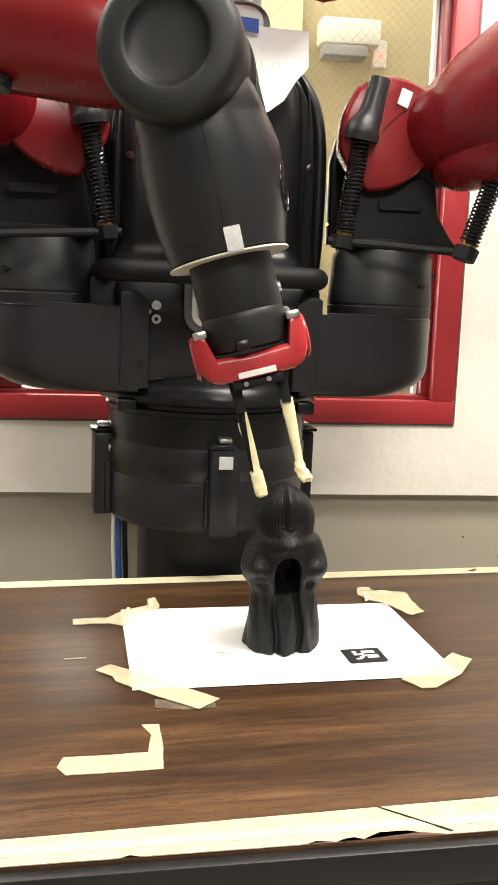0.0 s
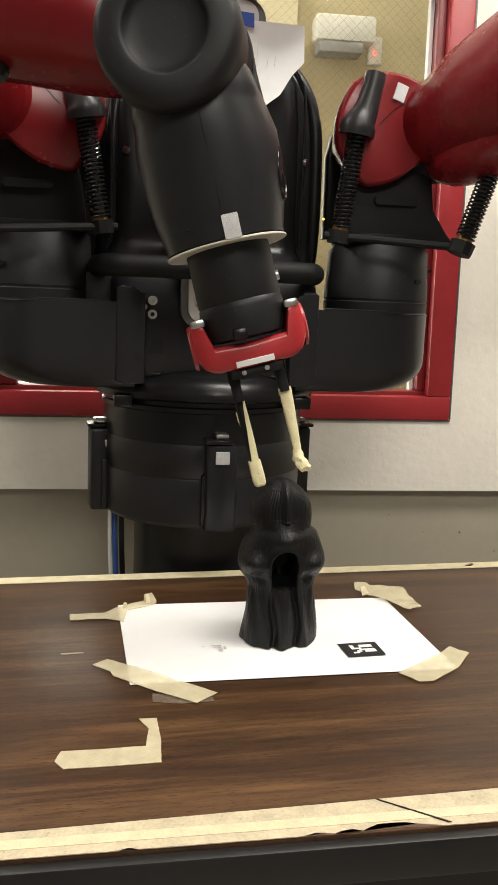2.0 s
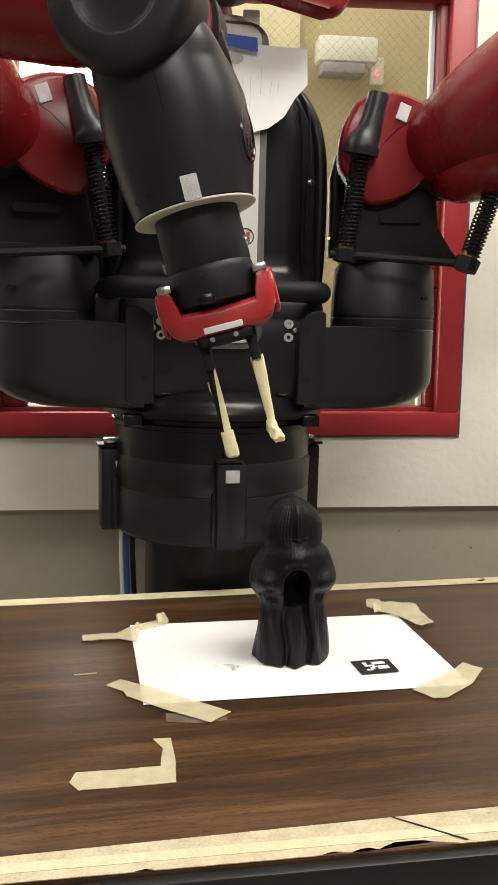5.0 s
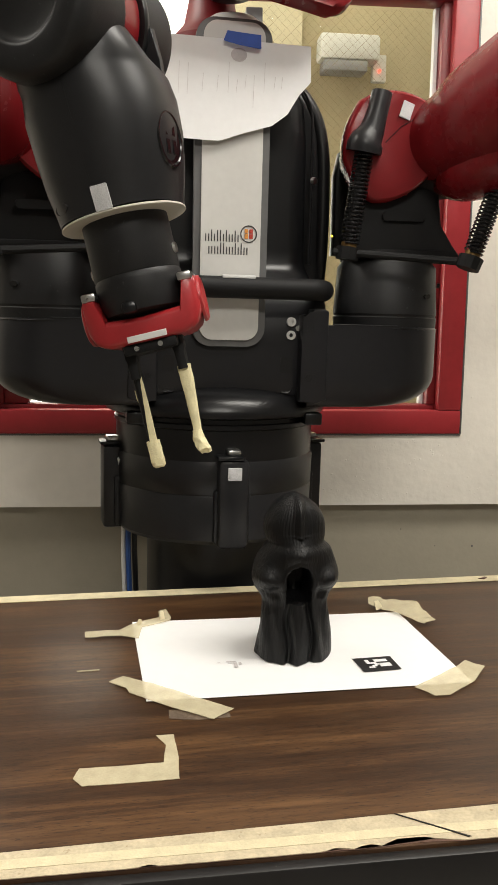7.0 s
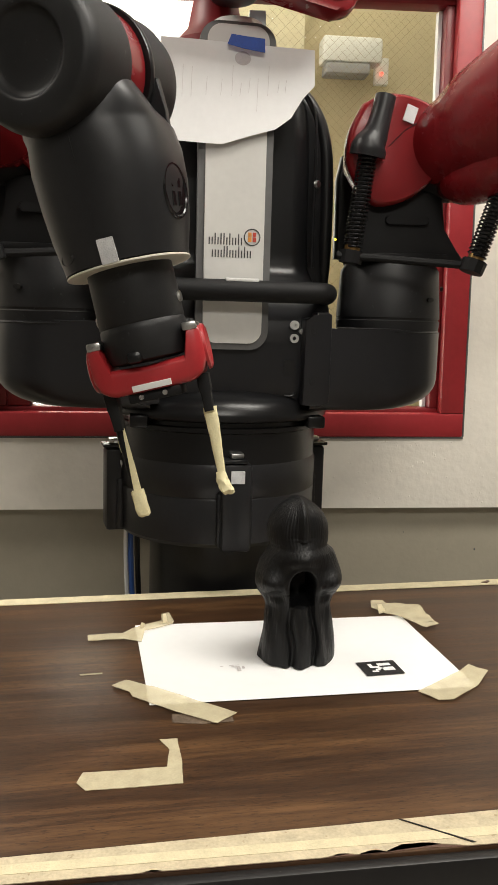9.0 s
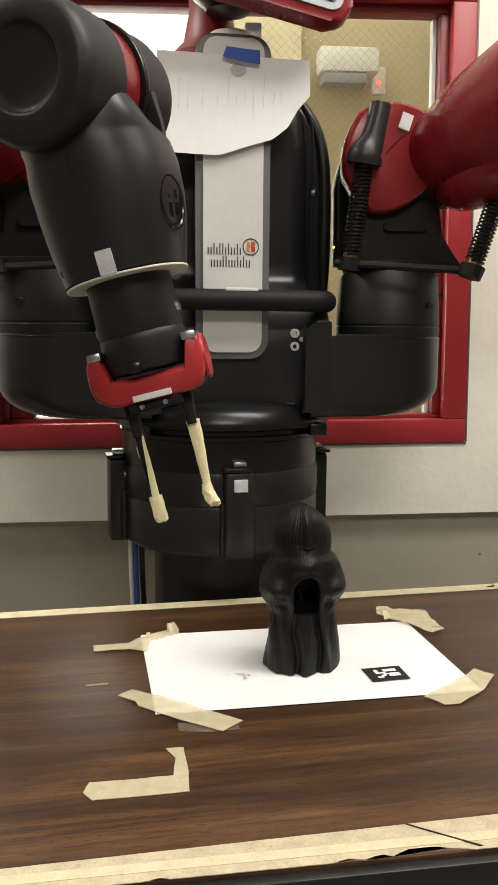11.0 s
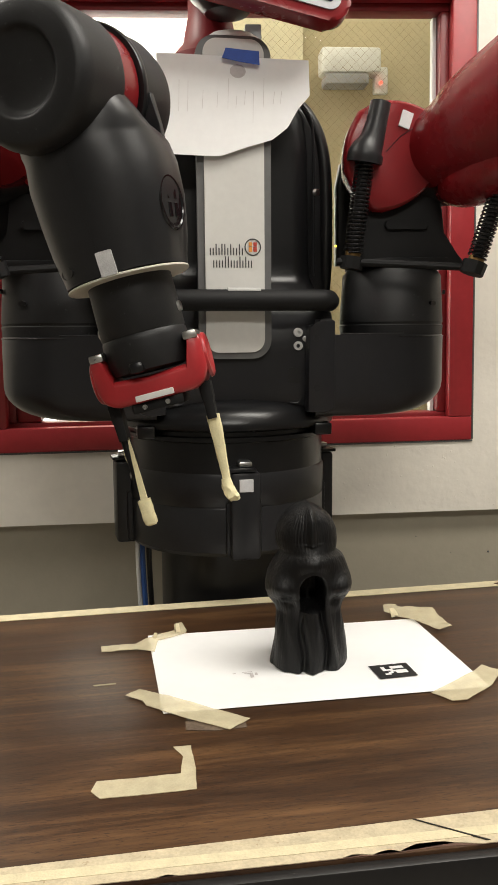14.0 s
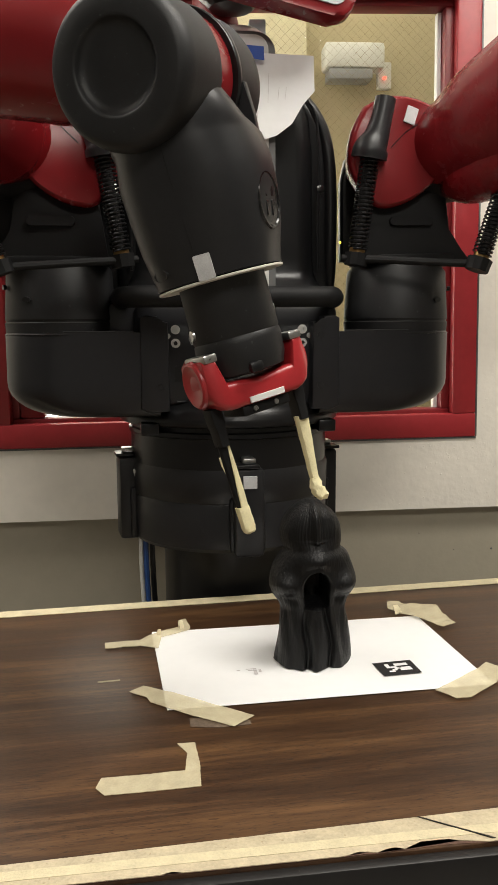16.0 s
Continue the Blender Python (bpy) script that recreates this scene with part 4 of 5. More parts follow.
def shoulder(sx, label):
    """A shoulder joint: black bracket, springs, red housing and upper arm; sx mirrors it."""
    arm = thing("robot_manipulator", ROBOT @ pose(sx * 0.255, -0.064, 1.238), label, "robot arm", "robot arms")

    def p(x, y, z):
        return Vector((sx * x, y, z))

    def flat(outline):
        return [(sx * x, y) for x, y in outline][::sx]

    part("bracket_plate", slab(flat([(-0.080, -0.060), (0.050, -0.070), (0.068, -0.060), (0.065, 0.05), (-0.06, 0.06)]), -0.006, 0.006, None, 0.002), MATT, arm)
    part("bracket_web", slab(flat([(-0.074, 0.0), (0.090, -0.006), (0.086, 0.002), (0.064, 0.024), (0.053, 0.040), (0.052, 0.084), (0.044, 0.094), (-0.050, 0.094), (-0.064, 0.074)]), -0.04, 0.062, UPRIGHT, 0.003), MATT, arm)
    part("bracket_back", slab(flat([(-0.082 - (0.008 if sx < 0 else 0), 0.002 - (0.095 if sx < 0 else 0)), (-0.050, 0.0 - (0.095 if sx < 0 else 0)), (-0.045, 0.15), (-0.060, 0.163), (-0.074, 0.156), (-0.082, 0.12)]), -0.05, -0.02, UPRIGHT, 0.006), BLACK, arm)
    part("cross_rib", slab(rounded(-0.035, 0.030, 0.046, 0.058, 0.004), 0.0615, 0.068, UPRIGHT @ pose(0, 0, 0), 0.002), MATT, arm)
    part("foot_bar", tube([p(-0.112, -0.086, -0.001), p(0.075, -0.150, -0.016)], 0.0055, 10), MATT, arm)
    outline = [(-0.078, 0.206), (-0.055, 0.220), (-0.029, 0.222), (-0.005, 0.215), (0.013, 0.201), (0.022, 0.166), (0.021, 0.128), (0.001, 0.097), (-0.028, 0.075), (-0.059, 0.069), (-0.077, 0.088), (-0.089, 0.111), (-0.095, 0.134), (-0.092, 0.172)]
    outline = [(-0.098 + (x + 0.095) * 1.21, z) for x, z in outline]
    fine = [(q.x, q.y) for q in smooth_path([(x, z, 0) for x, z in outline + outline[:1]], 3)][:-1]
    cx, cz = -0.022, 0.145
    secs = []
    for y, k, dx in ((0.030, 0.70, 0.010), (0.0295, 0.74, 0.010), (0.028, 0.76, 0.010), (0.0, 0.86, 0.005), (-0.045, 0.965, 0.001), (-0.068, 1.0, 0.0), (-0.0755, 1.0, 0.0), (-0.0805, 0.965, 0.0), (-0.083, 0.92, 0.001)):
        secs.append([p(cx + (x - cx) * k + dx, y, cz + (z - cz) * k) for x, z in fine])
    house = part("joint_housing", loft(secs), RED, arm, "glossy red shoulder housing")
    part("shell_seam", tube([p(-0.040, -0.0834, 0.150), p(-0.018, -0.0834, 0.172), p(0.010, -0.0832, 0.189), p(0.024, -0.0800, 0.189)], 0.0006, 5), DARK, house)
    part("felt_patch", box(-0.0085, 0.0085, -0.0012, 0.0012, -0.0115, 0.0115, 0.0005, 1, Matrix.Translation(p(-0.011, -0.0842, 0.194)) @ pose(0, 0, 0, 0, sx * 18, sx * 4)), VELCRO, house, "white felt patch")
    part("keyhole", lathe([(0, -0.001), (0.0032, -0.001), (0.0032, 0.002)], Matrix.Translation(p(0.022, -0.0815, 0.168)) @ pose(0, 0, 0, 90, 0, sx * 30) @ Matrix.Diagonal((1, 1.8, 1, 1)), 14), DARK, house)
    sweep = smooth_path([p(0.016, -0.010, 0.156), p(0.036, -0.038, 0.159), p(0.054, -0.068, 0.161), p(0.067, -0.091, 0.164), p(0.092, -0.130, 0.178), p(0.150, -0.23, 0.216), p(0.227, -0.36, 0.275)], 4)
    girth = [0.0520, 0.0555, 0.0625, 0.0700, 0.0830, 0.0960, 0.1020]
    part("upper_arm", tube(sweep, [girth[k // 4] + (girth[min(k // 4 + 1, 6)] - girth[k // 4]) * (k % 4) / 4 for k in range(len(sweep))], 48), RED, arm, "glossy red upper arm")
    part("arm_belly", tube(smooth_path([p(0.044, -0.062, 0.094), p(0.062, -0.090, 0.104), p(0.090, -0.135, 0.122), p(0.135, -0.20, 0.155)], 3), [0.004, 0.016, 0.026, 0.034, 0.040, 0.045, 0.050, 0.054, 0.056, 0.058], 24), RED, arm, "red lower shell of the arm") if sx > 0 else None
    part("arm_core", tube([p(0.02, -0.02, 0.115), p(0.062, -0.050, 0.116), p(0.10, -0.10, 0.13)], 0.035, 24), MATT, arm)
    part("bolt_head", lathe([(0, -0.004), (0.007, -0.004), (0.008, 0.004)], Matrix.Translation(p(0.098, -0.192, 0.125)) @ pose(0, 0, 0, 90), 14), DARK, arm)
    if sx < 0:
        # made-up block closes a gap that looks dark beside the bracket
        part("bracket_filler", slab(flat([(0.020, 0.0), (0.150, 0.004), (0.160, 0.030), (0.155, 0.190), (0.040, 0.198), (-0.010, 0.110)]), -0.03, 0.045, UPRIGHT, 0.010), MATT, arm, "added black block that fills the dark gap beside the bracket")
    if sx > 0:
        part("indicator", lathe([(0, 0.002), (0.0014, 0.0014), (0.0018, 0.0)], Matrix.Translation(p(-0.113, -0.080, 0.021)) @ pose(0, 0, 0, 90), 10), YELLOW, arm, "small yellow glowing indicator")
    s1 = spring(arm, p(-0.072, -0.088, 0.134), p(-0.090, -0.088, 0.010), 0.0128)
    spring(arm, p(0.096, -0.153, 0.082), p(0.066, -0.153, -0.004), 0.0128, 0.0015, 17)
    pts = smooth_path([p(-0.050, -0.090, 0.214), p(-0.055, -0.091, 0.192), p(-0.063, -0.091, 0.164), p(-0.071, -0.091, 0.148), p(-0.0735, -0.089, 0.134)], 4)
    n = len(pts)
    part("spring_boot", tube(pts, [0.0145 + 0.0105 * min(1, max(0, (k / (n - 1) - 0.25) / 0.55)) ** 1.5 for k in range(n)], 20), CHAR, arm, "black rubber spring boot")
    return arm


arm_l = shoulder(1, "red and black robot arm raised beside the torso")
arm_r = shoulder(-1, "red and black robot arm reaching over the table")


FRONT = pose(0, 0, 0, 90, 0, 0)
ARM_R_INV = arm_r.matrix_world.inverted()

# wrist: origin at the axle, tool along -z, round cap towards -y
wrist = part("wrist", bmesh.new(), CHAR, arm_r, "charcoal wrist housing")
bm = bmesh.new()
secs = []
for z, rx, ry, oy in ((-0.181, 0.0585, 0.0585, 0), (-0.174, 0.0595, 0.0595, 0), (-0.146, 0.0656, 0.0645, 0), (-0.115, 0.0692, 0.0695, 0.0), (-0.085, 0.0700, 0.0725, 0.0), (-0.064, 0.0660, 0.0735, 0), (-0.058, 0.0645, 0.0660, -0.007), (-0.052, 0.0630, 0.0540, -0.018), (-0.036, 0.0590, 0.0440, -0.028), (-0.015, 0.0500, 0.0330, -0.034), (0.0, 0.038, 0.028, -0.036)):
    ox = 0.0035 * max(0.0, min(1.0, (z + 0.178) / 0.06))
    secs.append([Vector((ox + rx * math.copysign(abs(math.cos(a)) ** 0.9, math.cos(a)), oy + ry * math.copysign(abs(math.sin(a)) ** 0.9, math.sin(a)), z)) for a in [2 * math.pi * k / 48 for k in range(48)]])
add_loft(bm, secs)
bmesh.ops.recalc_face_normals(bm, faces=bm.faces)
bm.to_mesh(wrist.data)
bm.free()
for p in wrist.data.polygons:
    p.use_smooth = True
wrist.data.set_sharp_from_angle(angle=radians(40))
secs = []
for z, hx, y0, y1 in ((-0.080, 0.052, 0.020, 0.066), (-0.060, 0.050, 0.030, 0.064), (-0.030, 0.046, 0.034, 0.062), (0.0, 0.040, 0.036, 0.058)):
    secs.append([Vector((x, y, z)) for x, y in rounded(-hx, hx, y0, y1, 0.008, 4)])
part("fork_fin", loft(secs), CHAR, wrist)
part("front_cap", lathe([(0, 0.0865), (0.020, 0.0867), (0.030, 0.0875), (0.0345, 0.0890), (0.0368, 0.0918), (0.0378, 0.0938), (0.0390, 0.0948), (0.0410, 0.0951), (0.0565, 0.0945), (0.0602, 0.0930), (0.0630, 0.0898), (0.0652, 0.0850), (0.0665, 0.078), (0.0665, 0.028), (0.064, 0.0265), (0.0625, 0.024), (0.04, 0.024)], FRONT, 64), SOFT, wrist, "round black dished joint cap")
part("rear_cap", lathe([(0.04, -0.0125), (0.058, -0.0125), (0.0660, -0.018), (0.0672, -0.052), (0.064, -0.068), (0.050, -0.074), (0.0, -0.076)], FRONT, 56), SOFT, wrist, "round black joint cap")
part("forearm_band", lathe([(0.056, 0.0238), (0.0630, 0.022), (0.0630, -0.004), (0.056, -0.0062)], FRONT, 56), RED, wrist, "red band between the joint caps")
part("joint_ridge", lathe([(0.060, -0.0064), (0.0672, -0.0066), (0.0684, -0.0085), (0.0684, -0.0130), (0.0672, -0.0155), (0.060, -0.0160)], FRONT, 56), BLACK, wrist, "raised black ridge beside the red band")
part("fork_web", slab([(0.040, -0.078), (0.0665, -0.080), (0.0675, -0.050), (0.0668, -0.020), (0.0600, -0.018), (0.054, -0.050)], -0.0215, -0.0140, UPRIGHT, 0.0015), CHAR, wrist)
part("cuff_underside", lathe([(0.0, -0.1835), (0.0520, -0.1835), (0.0530, -0.180)], None, 48), MATT, wrist)
part("light_ring", lathe([(0.0520, -0.1846), (0.0598, -0.1846), (0.0604, -0.1842), (0.0604, -0.1828), (0.0598, -0.1823), (0.052, -0.1818)], None, 64), RING, wrist, "thin ivory ring round the cuff")


def on_cuff(angle, z, r, lean=0.0):
    """A spot on the cuff's side, its y pointing inwards."""
    return pose(0, 0, 0, 0, 0, angle) @ pose(0, -r, z, lean, 0, 0)


part("felt_patch", slab(rounded(-0.0078, 0.0078, -0.0112, 0.0112, 0.001, 2), 0, 0.0022, on_cuff(13.5, -0.1715, 0.0604, 7) @ UPRIGHT), VELCRO, wrist, "white felt patch")
part("seam", tube([on_cuff(8, z, r + 0.0001).translation for z, r in ((-0.050, 0.0742), (-0.085, 0.0727), (-0.115, 0.0692), (-0.148, 0.0642), (-0.156, 0.0628))], 0.0005, 5), DARK, wrist)
part("slot", lathe([(0.0, 0.0004), (0.0105, 0.0002), (0.0110, -0.0006), (0.0122, -0.0006), (0.0125, 0.003)], on_cuff(-33, -0.168, 0.0614, 8) @ UPRIGHT @ pose(0, 0, 0, 180) @ Matrix.Diagonal((1.0, 0.42, 1, 1)), 24), PRINT, wrist)
part("screw_hole", lathe([(0.0, -0.001), (0.0038, -0.001), (0.0038, 0.003)], on_cuff(-62, -0.062, 0.0640) @ UPRIGHT @ pose(0, 0, 0, 180), 14), DARK, wrist)
BADGE = on_cuff(84, -0.128, 0.0688, 6.5) @ UPRIGHT
badge = part("badge", lathe([(0.0, 0.0006), (0.0170, 0.0006), (0.0180, 0.0018), (0.0192, 0.0018), (0.020, 0.0)], BADGE @ Matrix.Diagonal((1.0, 1.3, 1, 1)), 40), GLOSSBLK, wrist, "round embossed badge")
for k in (-1, 1):
    part("badge_bar", box(-0.0030, 0.0030, -0.014, 0.000, 0.0004, 0.0020, 0.0007, 1, BADGE @ pose(k * 0.0052, 0, 0)), GLOSSBLK, badge)
    part("badge_bar", box(-0.0030, 0.0030, 0.0025, 0.0125, 0.0004, 0.0020, 0.0007, 1, BADGE @ pose(k * 0.0052, 0, 0)), GLOSSBLK, badge)

# forearm: origin at the wrist axle, elbow along -x
forearm = part("forearm", tube(smooth_path([(0.0, 0.012, 0.004), (-0.045, 0.012, 0.014), (-0.075, 0.010, 0.022), (-0.11, 0.006, 0.026), (-0.20, 0.0, 0.028), (-0.40, 0.0, 0.030)], 4), [0.042] * 4 + [0.048, 0.052, 0.056, 0.058] + [0.060, 0.061, 0.062, 0.063] + [0.064] * 9, 36), RED, arm_r, "glossy red forearm")
part("felt_patch", box(-0.0105, 0.0105, -0.002, 0.001, -0.0105, 0.0105, 0.0005, 1, pose(-0.110, -0.0412, 0.0690, -42, 0, 0)), VELCRO, forearm, "white felt patch")
part("shell_seam", tube([(-0.10, -0.0560, 0.028), (-0.20, -0.0640, 0.030), (-0.39, -0.0645, 0.032)], 0.0007, 5), DARK, forearm)
part("end_knob", lathe([(0.010, 0), (0.012, 0.006), (0.010, 0.012)], pose(-0.183, -0.02, -0.034, 170, 0, 0), 16), BLACK, forearm)

# gripper: origin at the cuff ring, tool along -z, jaws along x
gripper = thing("gripper", pose(0, 0, 0), "black and red two-finger gripper hanging from the wrist", "gripper")
part("motor_housing", lathe([(0.030, 0.004), (0.0415, 0.000), (0.0420, -0.052), (0.0410, -0.0535), (0.0420, -0.055), (0.0425, -0.060), (0.0415, -0.078), (0.038, -0.088), (0.028, -0.090)], None, 48), SOFT, gripper)
part("housing_lug", box(-0.016, -0.001, -0.0425, -0.034, -0.0905, -0.079, 0.004), BLACK, gripper)
for a, z in ((-112, -0.046), (-96, -0.043), (82, -0.036)):
    part("side_plug", lathe([(0.0, 0.003), (0.005, 0.0025), (0.006, -0.004)], pose(0, 0, 0, 0, 0, a) @ pose(0, -0.0415, z, 90), 16), STEEL, gripper)
secs = []
for x, zt, zb, hy in ((-0.0560, -0.078, -0.092, 0.020), (-0.0545, -0.068, -0.102, 0.024), (-0.0490, -0.064, -0.112, 0.027), (-0.0425, -0.068, -0.116, 0.028), (-0.036, -0.092, -0.118, 0.0285), (0.0, -0.094, -0.118, 0.029), (0.036, -0.092, -0.118, 0.0285), (0.0425, -0.068, -0.116, 0.028), (0.0490, -0.064, -0.112, 0.027), (0.0545, -0.068, -0.102, 0.024), (0.0560, -0.078, -0.092, 0.020)):
    secs.append([Vector((x, y, z)) for y, z in rounded(-hy, hy, zb, zt, min(0.006, (zt - zb) * 0.3), 3)])
part("jaw_cradle", loft(secs), REDTRIM, gripper, "bright red cradle with upturned ends")
for sx in (-1, 1):
    part("end_cap", box(sx * 0.0465 - 0.007, sx * 0.0465 + 0.007, -0.0285, 0.015, -0.0705, -0.0625, 0.002), STEEL, gripper, "silver end cap")
for sx in (-1, 1):
    part("end_disc", lathe([(0.0, 0.0012), (0.012, 0.0016), (0.0165, 0.0036), (0.0195, 0.0042), (0.0218, 0.0030), (0.0228, 0.0)], pose(sx * 0.0545, 0, -0.088, 0, sx * 90, 0), 28), REDTRIM, gripper, "round red end disc")
part("name_plate", box(-0.019, 0.019, -0.0305, -0.0288, -0.1165, -0.1105, 0.0004, 1), WHITEP, gripper, "white plate")
part("jaw_rail", box(-0.026, 0.026, -0.024, 0.020, -0.1275, -0.1175, 0.002), MATT, gripper)
for x in (-0.013, 0.010):
    part("rail_screw", lathe([(0.0, 0.002), (0.0025, 0.002), (0.0025, 0)], pose(x, -0.0238, -0.1225, 90), 10), STEEL, gripper)


def band(rows):
    """A strip of tape: rows of (x, y, z, width, depth), with soft corners."""
    return loft([[Vector((x + px, y + py, z)) for px, py in rounded(-w / 2, w / 2, -d / 2, d / 2, min(w, d) * 0.3, 2)] for x, y, z, w, d in rows])


def crumpled(bm, amount, seed):
    bmesh.ops.subdivide_edges(bm, edges=[e for e in bm.edges if e.calc_length() > 0.004], cuts=2, use_grid_fill=True)
    for v in bm.verts:
        v.co += amount * noise.noise_vector(v.co * 210 + Vector((seed, 0, 0)))
    return bm


def finger(sx):
    """A taped finger with its black carrier; its origin is on the gripper's axis."""
    f = part("finger", loft([[Vector((x, y, z)) for x, y in rounded(-w, w, -0.010, 0.008, 0.0015, 2)] for z, w in ((-0.1130, 0.0062), (-0.1290, 0.0060), (-0.1330, 0.0050), (-0.150, 0.0046))]), MATT, gripper, "black finger carrier")
    part("finger_rod", tube([(0, 0, -0.146), (0, 0.001, -0.19), (sx * -0.001, 0.001, -0.232)], [0.0050, 0.0046, 0.0036], 10), MATT, f)
    if sx > 0:
        part("tape_wrap", crumpled(band([(0.0005, -0.001, -0.1465, 0.0132, 0.0115), (0.0005, -0.001, -0.160, 0.0125, 0.0110), (0.0, -0.001, -0.180, 0.0106, 0.0100), (-0.0005, -0.001, -0.200, 0.0086, 0.0090), (-0.001, -0.001, -0.216, 0.0076, 0.0086)]), 0.0006, 2), FTAPE, f, "cream tape wrap")
        part("tape_tip", crumpled(band([(-0.001, -0.001, -0.211, 0.0088, 0.0092), (-0.001, -0.002, -0.219, 0.0112, 0.0108), (0.0, -0.003, -0.225, 0.0136, 0.0116), (0.0015, -0.003, -0.2305, 0.0128, 0.0104), (0.003, -0.002, -0.2340, 0.0086, 0.0066)]), 0.0022, 5), FTAPE, f, "wad of cream tape")
    else:
        part("tape_wrap", crumpled(band([(0.0040, -0.0045, -0.1480, 0.0020, 0.0012), (0.0036, -0.0048, -0.165, 0.0040, 0.0016), (0.0026, -0.0050, -0.190, 0.0062, 0.0022), (0.0016, -0.0048, -0.216, 0.0078, 0.0030)]), 0.0003, 8), FTAPE, f, "narrow strip of cream tape")
        part("tape_flap", band([(-0.0050, 0.002, -0.160, 0.0022, 0.0008), (-0.0052, 0.002, -0.168, 0.0020, 0.0008), (-0.0040, 0.002, -0.177, 0.0006, 0.0006)]), FTAPE, f, "loose flap of cream tape")
        part("tape_tip", crumpled(band([(0.0008, -0.001, -0.2120, 0.0128, 0.0112), (0.0008, -0.001, -0.220, 0.0130, 0.0114), (0.0010, -0.001, -0.232, 0.0132, 0.0112), (0.0012, -0.001, -0.237, 0.0118, 0.0096), (0.0016, -0.001, -0.2390, 0.0070, 0.0060)]), 0.0007, 9), FTAPE, f, "cream tape sleeve on the tip")
    return f


fingers = {sx: finger(sx) for sx in (-1, 1)}


# ---- what moves ----
WRIST_ROWS = [
    (0, -0.1208, 0.0489, 1.367, -2.04, -15.07, -12.34),
    (0.5, -0.1208, 0.0489, 1.367, -2.04, -15.07, -12.34),
    (0.9, -0.1196, 0.0481, 1.3719, -2.02, -15.05, -12.39),
    (2.6, -0.1196, 0.0481, 1.3719, -2.02, -15.05, -12.39),
    (2.7, -0.1212, 0.0463, 1.3819, -2.1, -15.132, -12.422),
    (2.8, -0.1266, 0.0404, 1.4146, -2.36, -15.3985, -12.526),
    (2.95, -0.1278, 0.039, 1.4221, -2.42, -15.46, -12.55),
    (4.3, -0.1278, 0.039, 1.4221, -2.42, -15.46, -12.55),
    (6.2, -0.2282, 0.0355, 1.4247, 1.04, -14.4, -28.84),
    (6.9, -0.2282, 0.0355, 1.4247, 1.04, -14.4, -28.84),
    (7.0, -0.2282, 0.0336, 1.413, 1.3436, -14.2152, -28.7234),
    (7.1, -0.2281, 0.0307, 1.3954, 1.799, -13.938, -28.5485),
    (7.2, -0.228, 0.0279, 1.3784, 2.2406, -13.6692, -28.3789),
    (7.35, -0.228, 0.0268, 1.3715, 2.42, -13.56, -28.31),
    (14.9, -0.228, 0.0268, 1.3715, 2.42, -13.56, -28.31),
    (15.1, -0.2166, 0.0196, 1.3713, 3.1, -13.2975, -28.435),
    (15.5, -0.1825, -0.0022, 1.3706, 5.14, -12.51, -28.81),
    (16, -0.1486, -0.0198, 1.3654, 6.38, -12.55, -29.75),
]
GRIPPER_ROWS = [
    (0, -0.0754, 0.0323, 1.1895, -4.42, -14.57, -3.04),
    (0.5, -0.0754, 0.0323, 1.1895, -4.42, -14.57, -3.04),
    (0.9, -0.0743, 0.0315, 1.1943, -4.4, -14.54, -3.1),
    (2.6, -0.0743, 0.0315, 1.1943, -4.4, -14.54, -3.1),
    (2.7, -0.0758, 0.0294, 1.2044, -4.386, -14.642, -3.54),
    (2.8, -0.0805, 0.0224, 1.2373, -4.3405, -14.9735, -4.97),
    (2.95, -0.0816, 0.0208, 1.2449, -4.33, -15.05, -5.3),
    (4.3, -0.0816, 0.0208, 1.2449, -4.33, -15.05, -5.3),
    (6.2, -0.1865, 0.0163, 1.2465, -3.8, -13.93, -9.25),
    (6.9, -0.1865, 0.0163, 1.2465, -3.8, -13.93, -9.25),
    (7.0, -0.1865, 0.0156, 1.2347, -3.4524, -13.8552, -9.1422),
    (7.1, -0.1864, 0.0146, 1.217, -2.931, -13.743, -8.9805),
    (7.2, -0.1864, 0.0136, 1.1998, -2.4254, -13.6342, -8.8237),
    (7.35, -0.1864, 0.0132, 1.1928, -2.22, -13.59, -8.76),
    (14.9, -0.1864, 0.0132, 1.1928, -2.22, -13.59, -8.76),
    (15.1, -0.1748, 0.0082, 1.1925, -2.2625, -13.5175, -5.5625),
    (15.5, -0.1398, -0.0069, 1.1917, -2.39, -13.3, 4.03),
    (16, -0.1039, -0.0217, 1.187, -6.14, -12.67, 23.64),
]
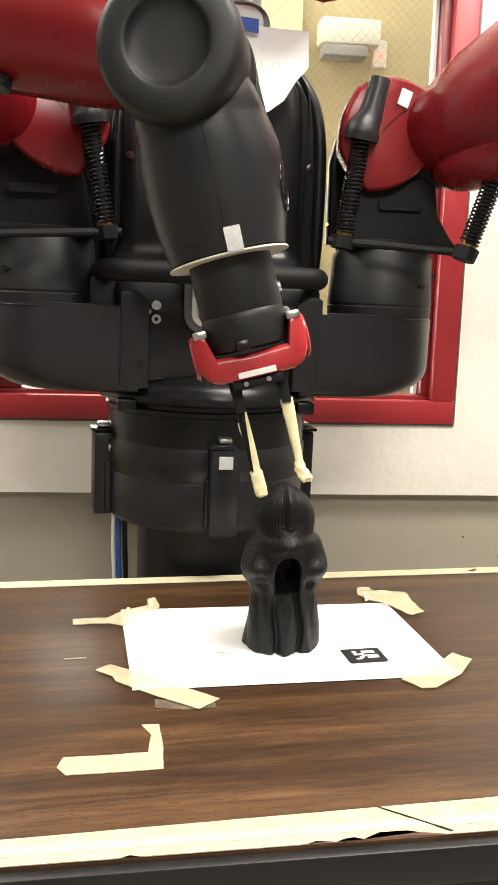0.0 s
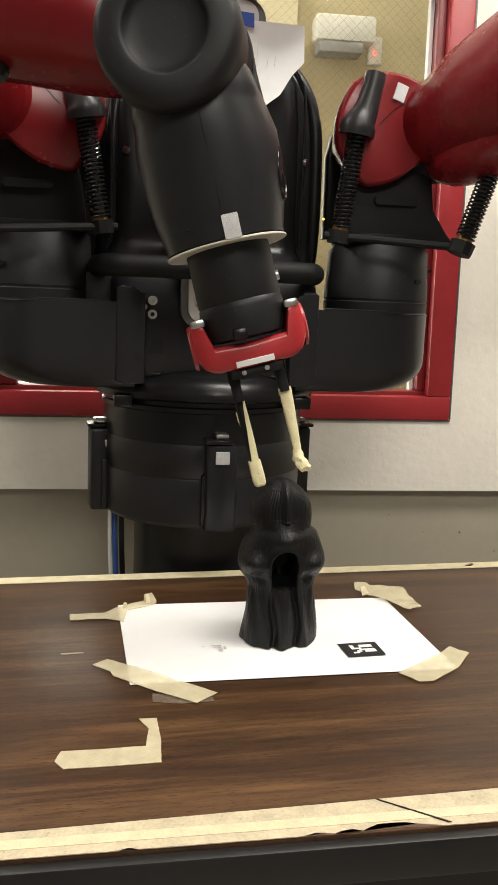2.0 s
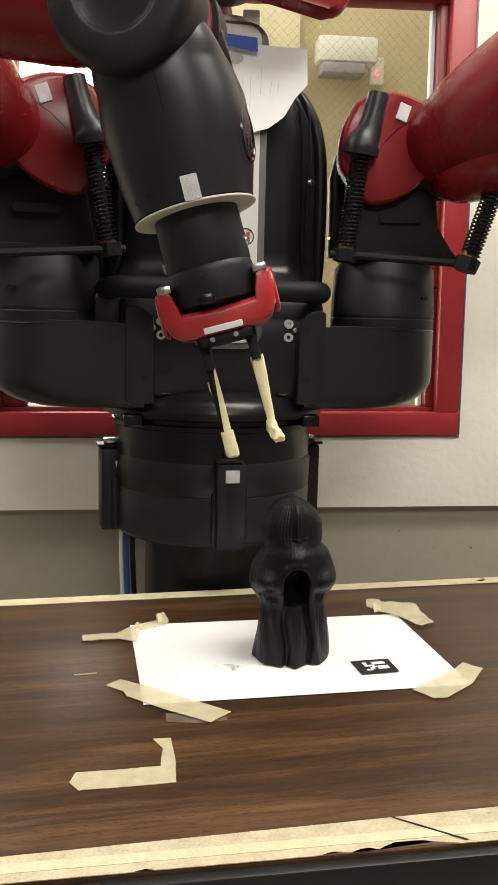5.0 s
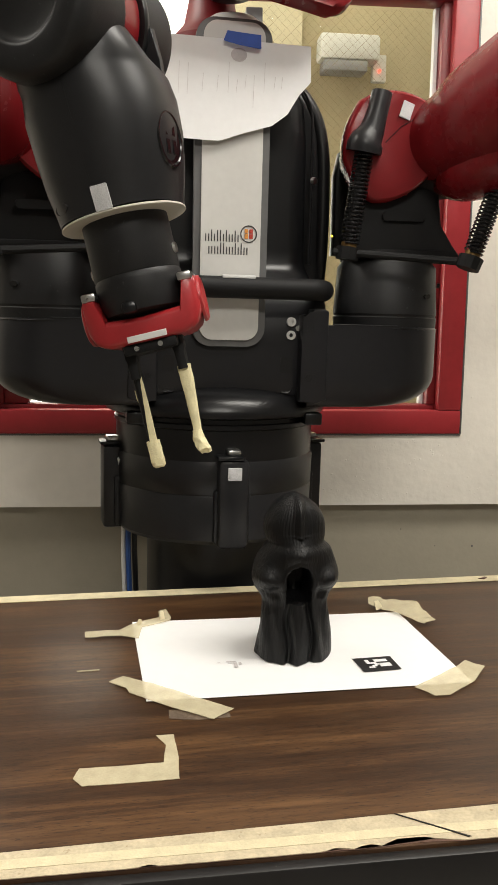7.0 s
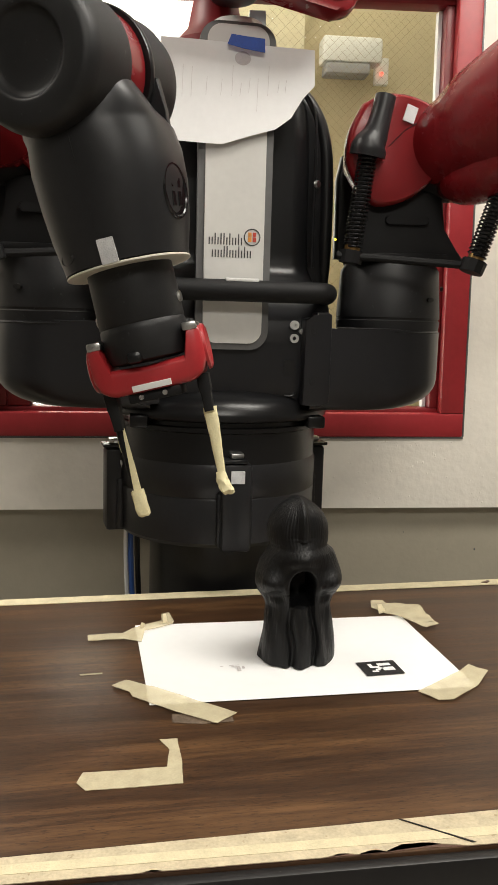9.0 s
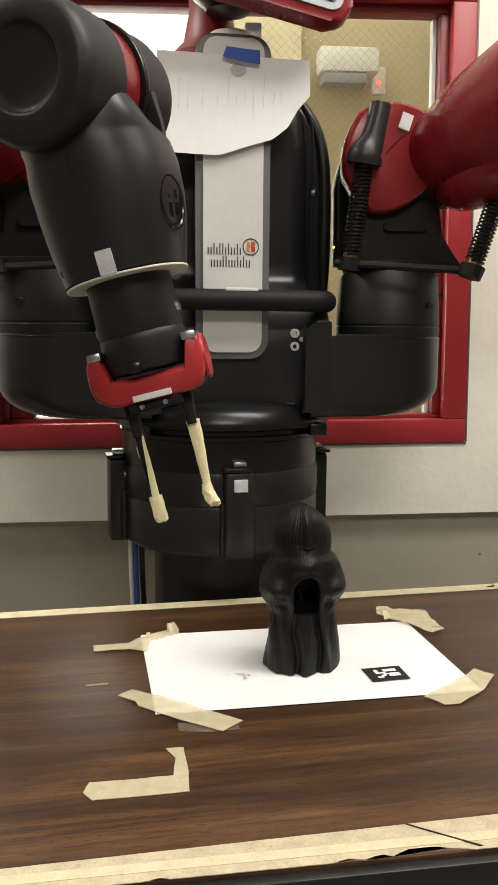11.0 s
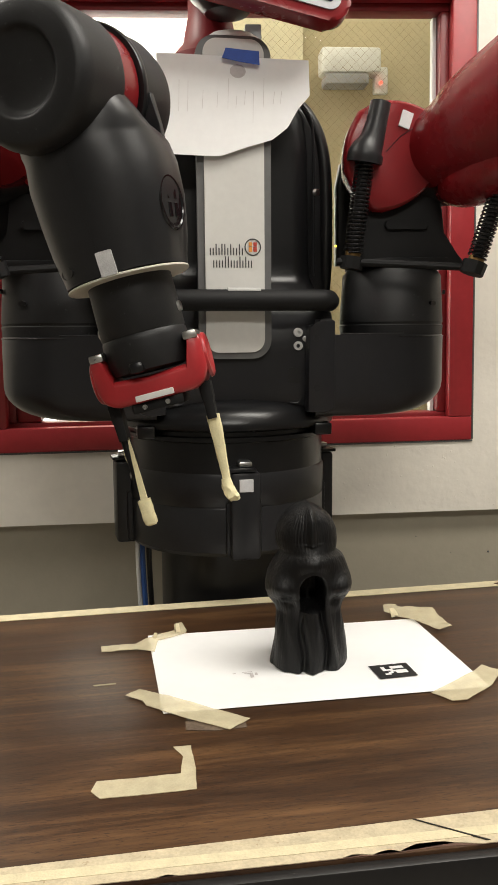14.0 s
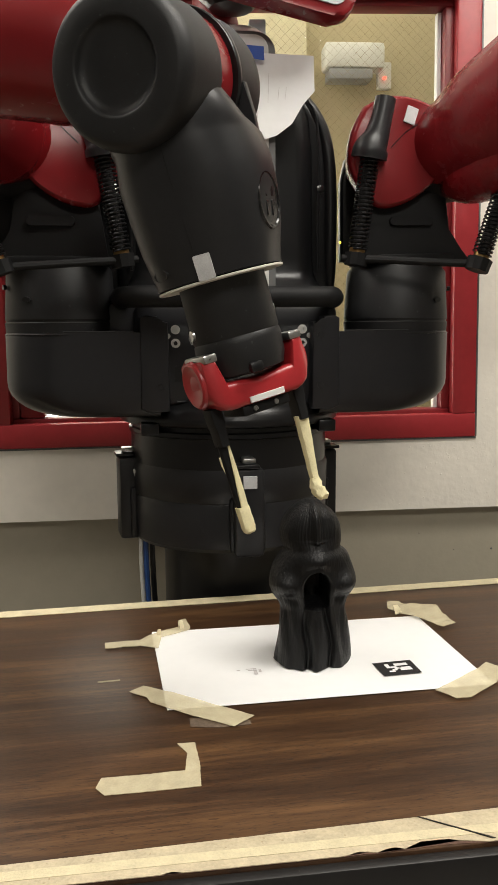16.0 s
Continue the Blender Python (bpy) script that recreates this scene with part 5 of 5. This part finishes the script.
FOREARM_ROWS = [
    (0, -0.1208, 0.0489, 1.367, -11.95, 7.99, -23.07),
    (0.5, -0.1208, 0.0489, 1.367, -11.95, 7.99, -23.07),
    (0.9, -0.1196, 0.0481, 1.3719, -11.94, 8.02, -23.11),
    (2.6, -0.1196, 0.0481, 1.3719, -11.94, 8.02, -23.11),
    (2.7, -0.1212, 0.0463, 1.3819, -11.84, 8.226, -23.126),
    (2.8, -0.1266, 0.0404, 1.4146, -11.515, 8.8955, -23.178),
    (2.95, -0.1278, 0.039, 1.4221, -11.44, 9.05, -23.19),
    (4.3, -0.1278, 0.039, 1.4221, -11.44, 9.05, -23.19),
    (6.2, -0.2282, 0.0355, 1.4247, -10.2, 5.08, -22.13),
    (6.9, -0.2282, 0.0355, 1.4247, -10.2, 5.08, -22.13),
    (7.0, -0.2282, 0.0336, 1.413, -9.914, 4.9986, -21.9188),
    (7.1, -0.2281, 0.0307, 1.3954, -9.485, 4.8765, -21.602),
    (7.2, -0.228, 0.0279, 1.3784, -9.069, 4.7581, -21.2948),
    (7.35, -0.228, 0.0268, 1.3715, -8.9, 4.71, -21.17),
    (14.9, -0.228, 0.0268, 1.3715, -8.9, 4.71, -21.17),
    (15.1, -0.2166, 0.0196, 1.3713, -9.0675, 5.055, -21.135),
    (15.5, -0.1825, -0.0022, 1.3706, -9.57, 6.09, -21.03),
    (16, -0.1486, -0.0198, 1.3654, -9.95, 7.09, -21.2),
]
JAW_ROWS = [(0, 0.0235), (7.4, 0.0235), (7.95, 0.0495), (9.6, 0.0495), (10.3, 0.0285), (11.75, 0.0285), (12.4, 0.0495), (16, 0.0495)]


def motions():
    walk(wrist, [(t, ARM_R_INV @ pose(*r)) for t, *r in WRIST_ROWS])
    walk(forearm, [(t, ARM_R_INV @ pose(*r)) for t, *r in FOREARM_ROWS])
    walk(gripper, [(t, pose(*r)) for t, *r in GRIPPER_ROWS])
    for sx, f in fingers.items():
        walk(f, [(t, pose(sx * w, 0, 0, 0, sx * (w - 0.0235) * 60, 0)) for t, w in JAW_ROWS])


motions()
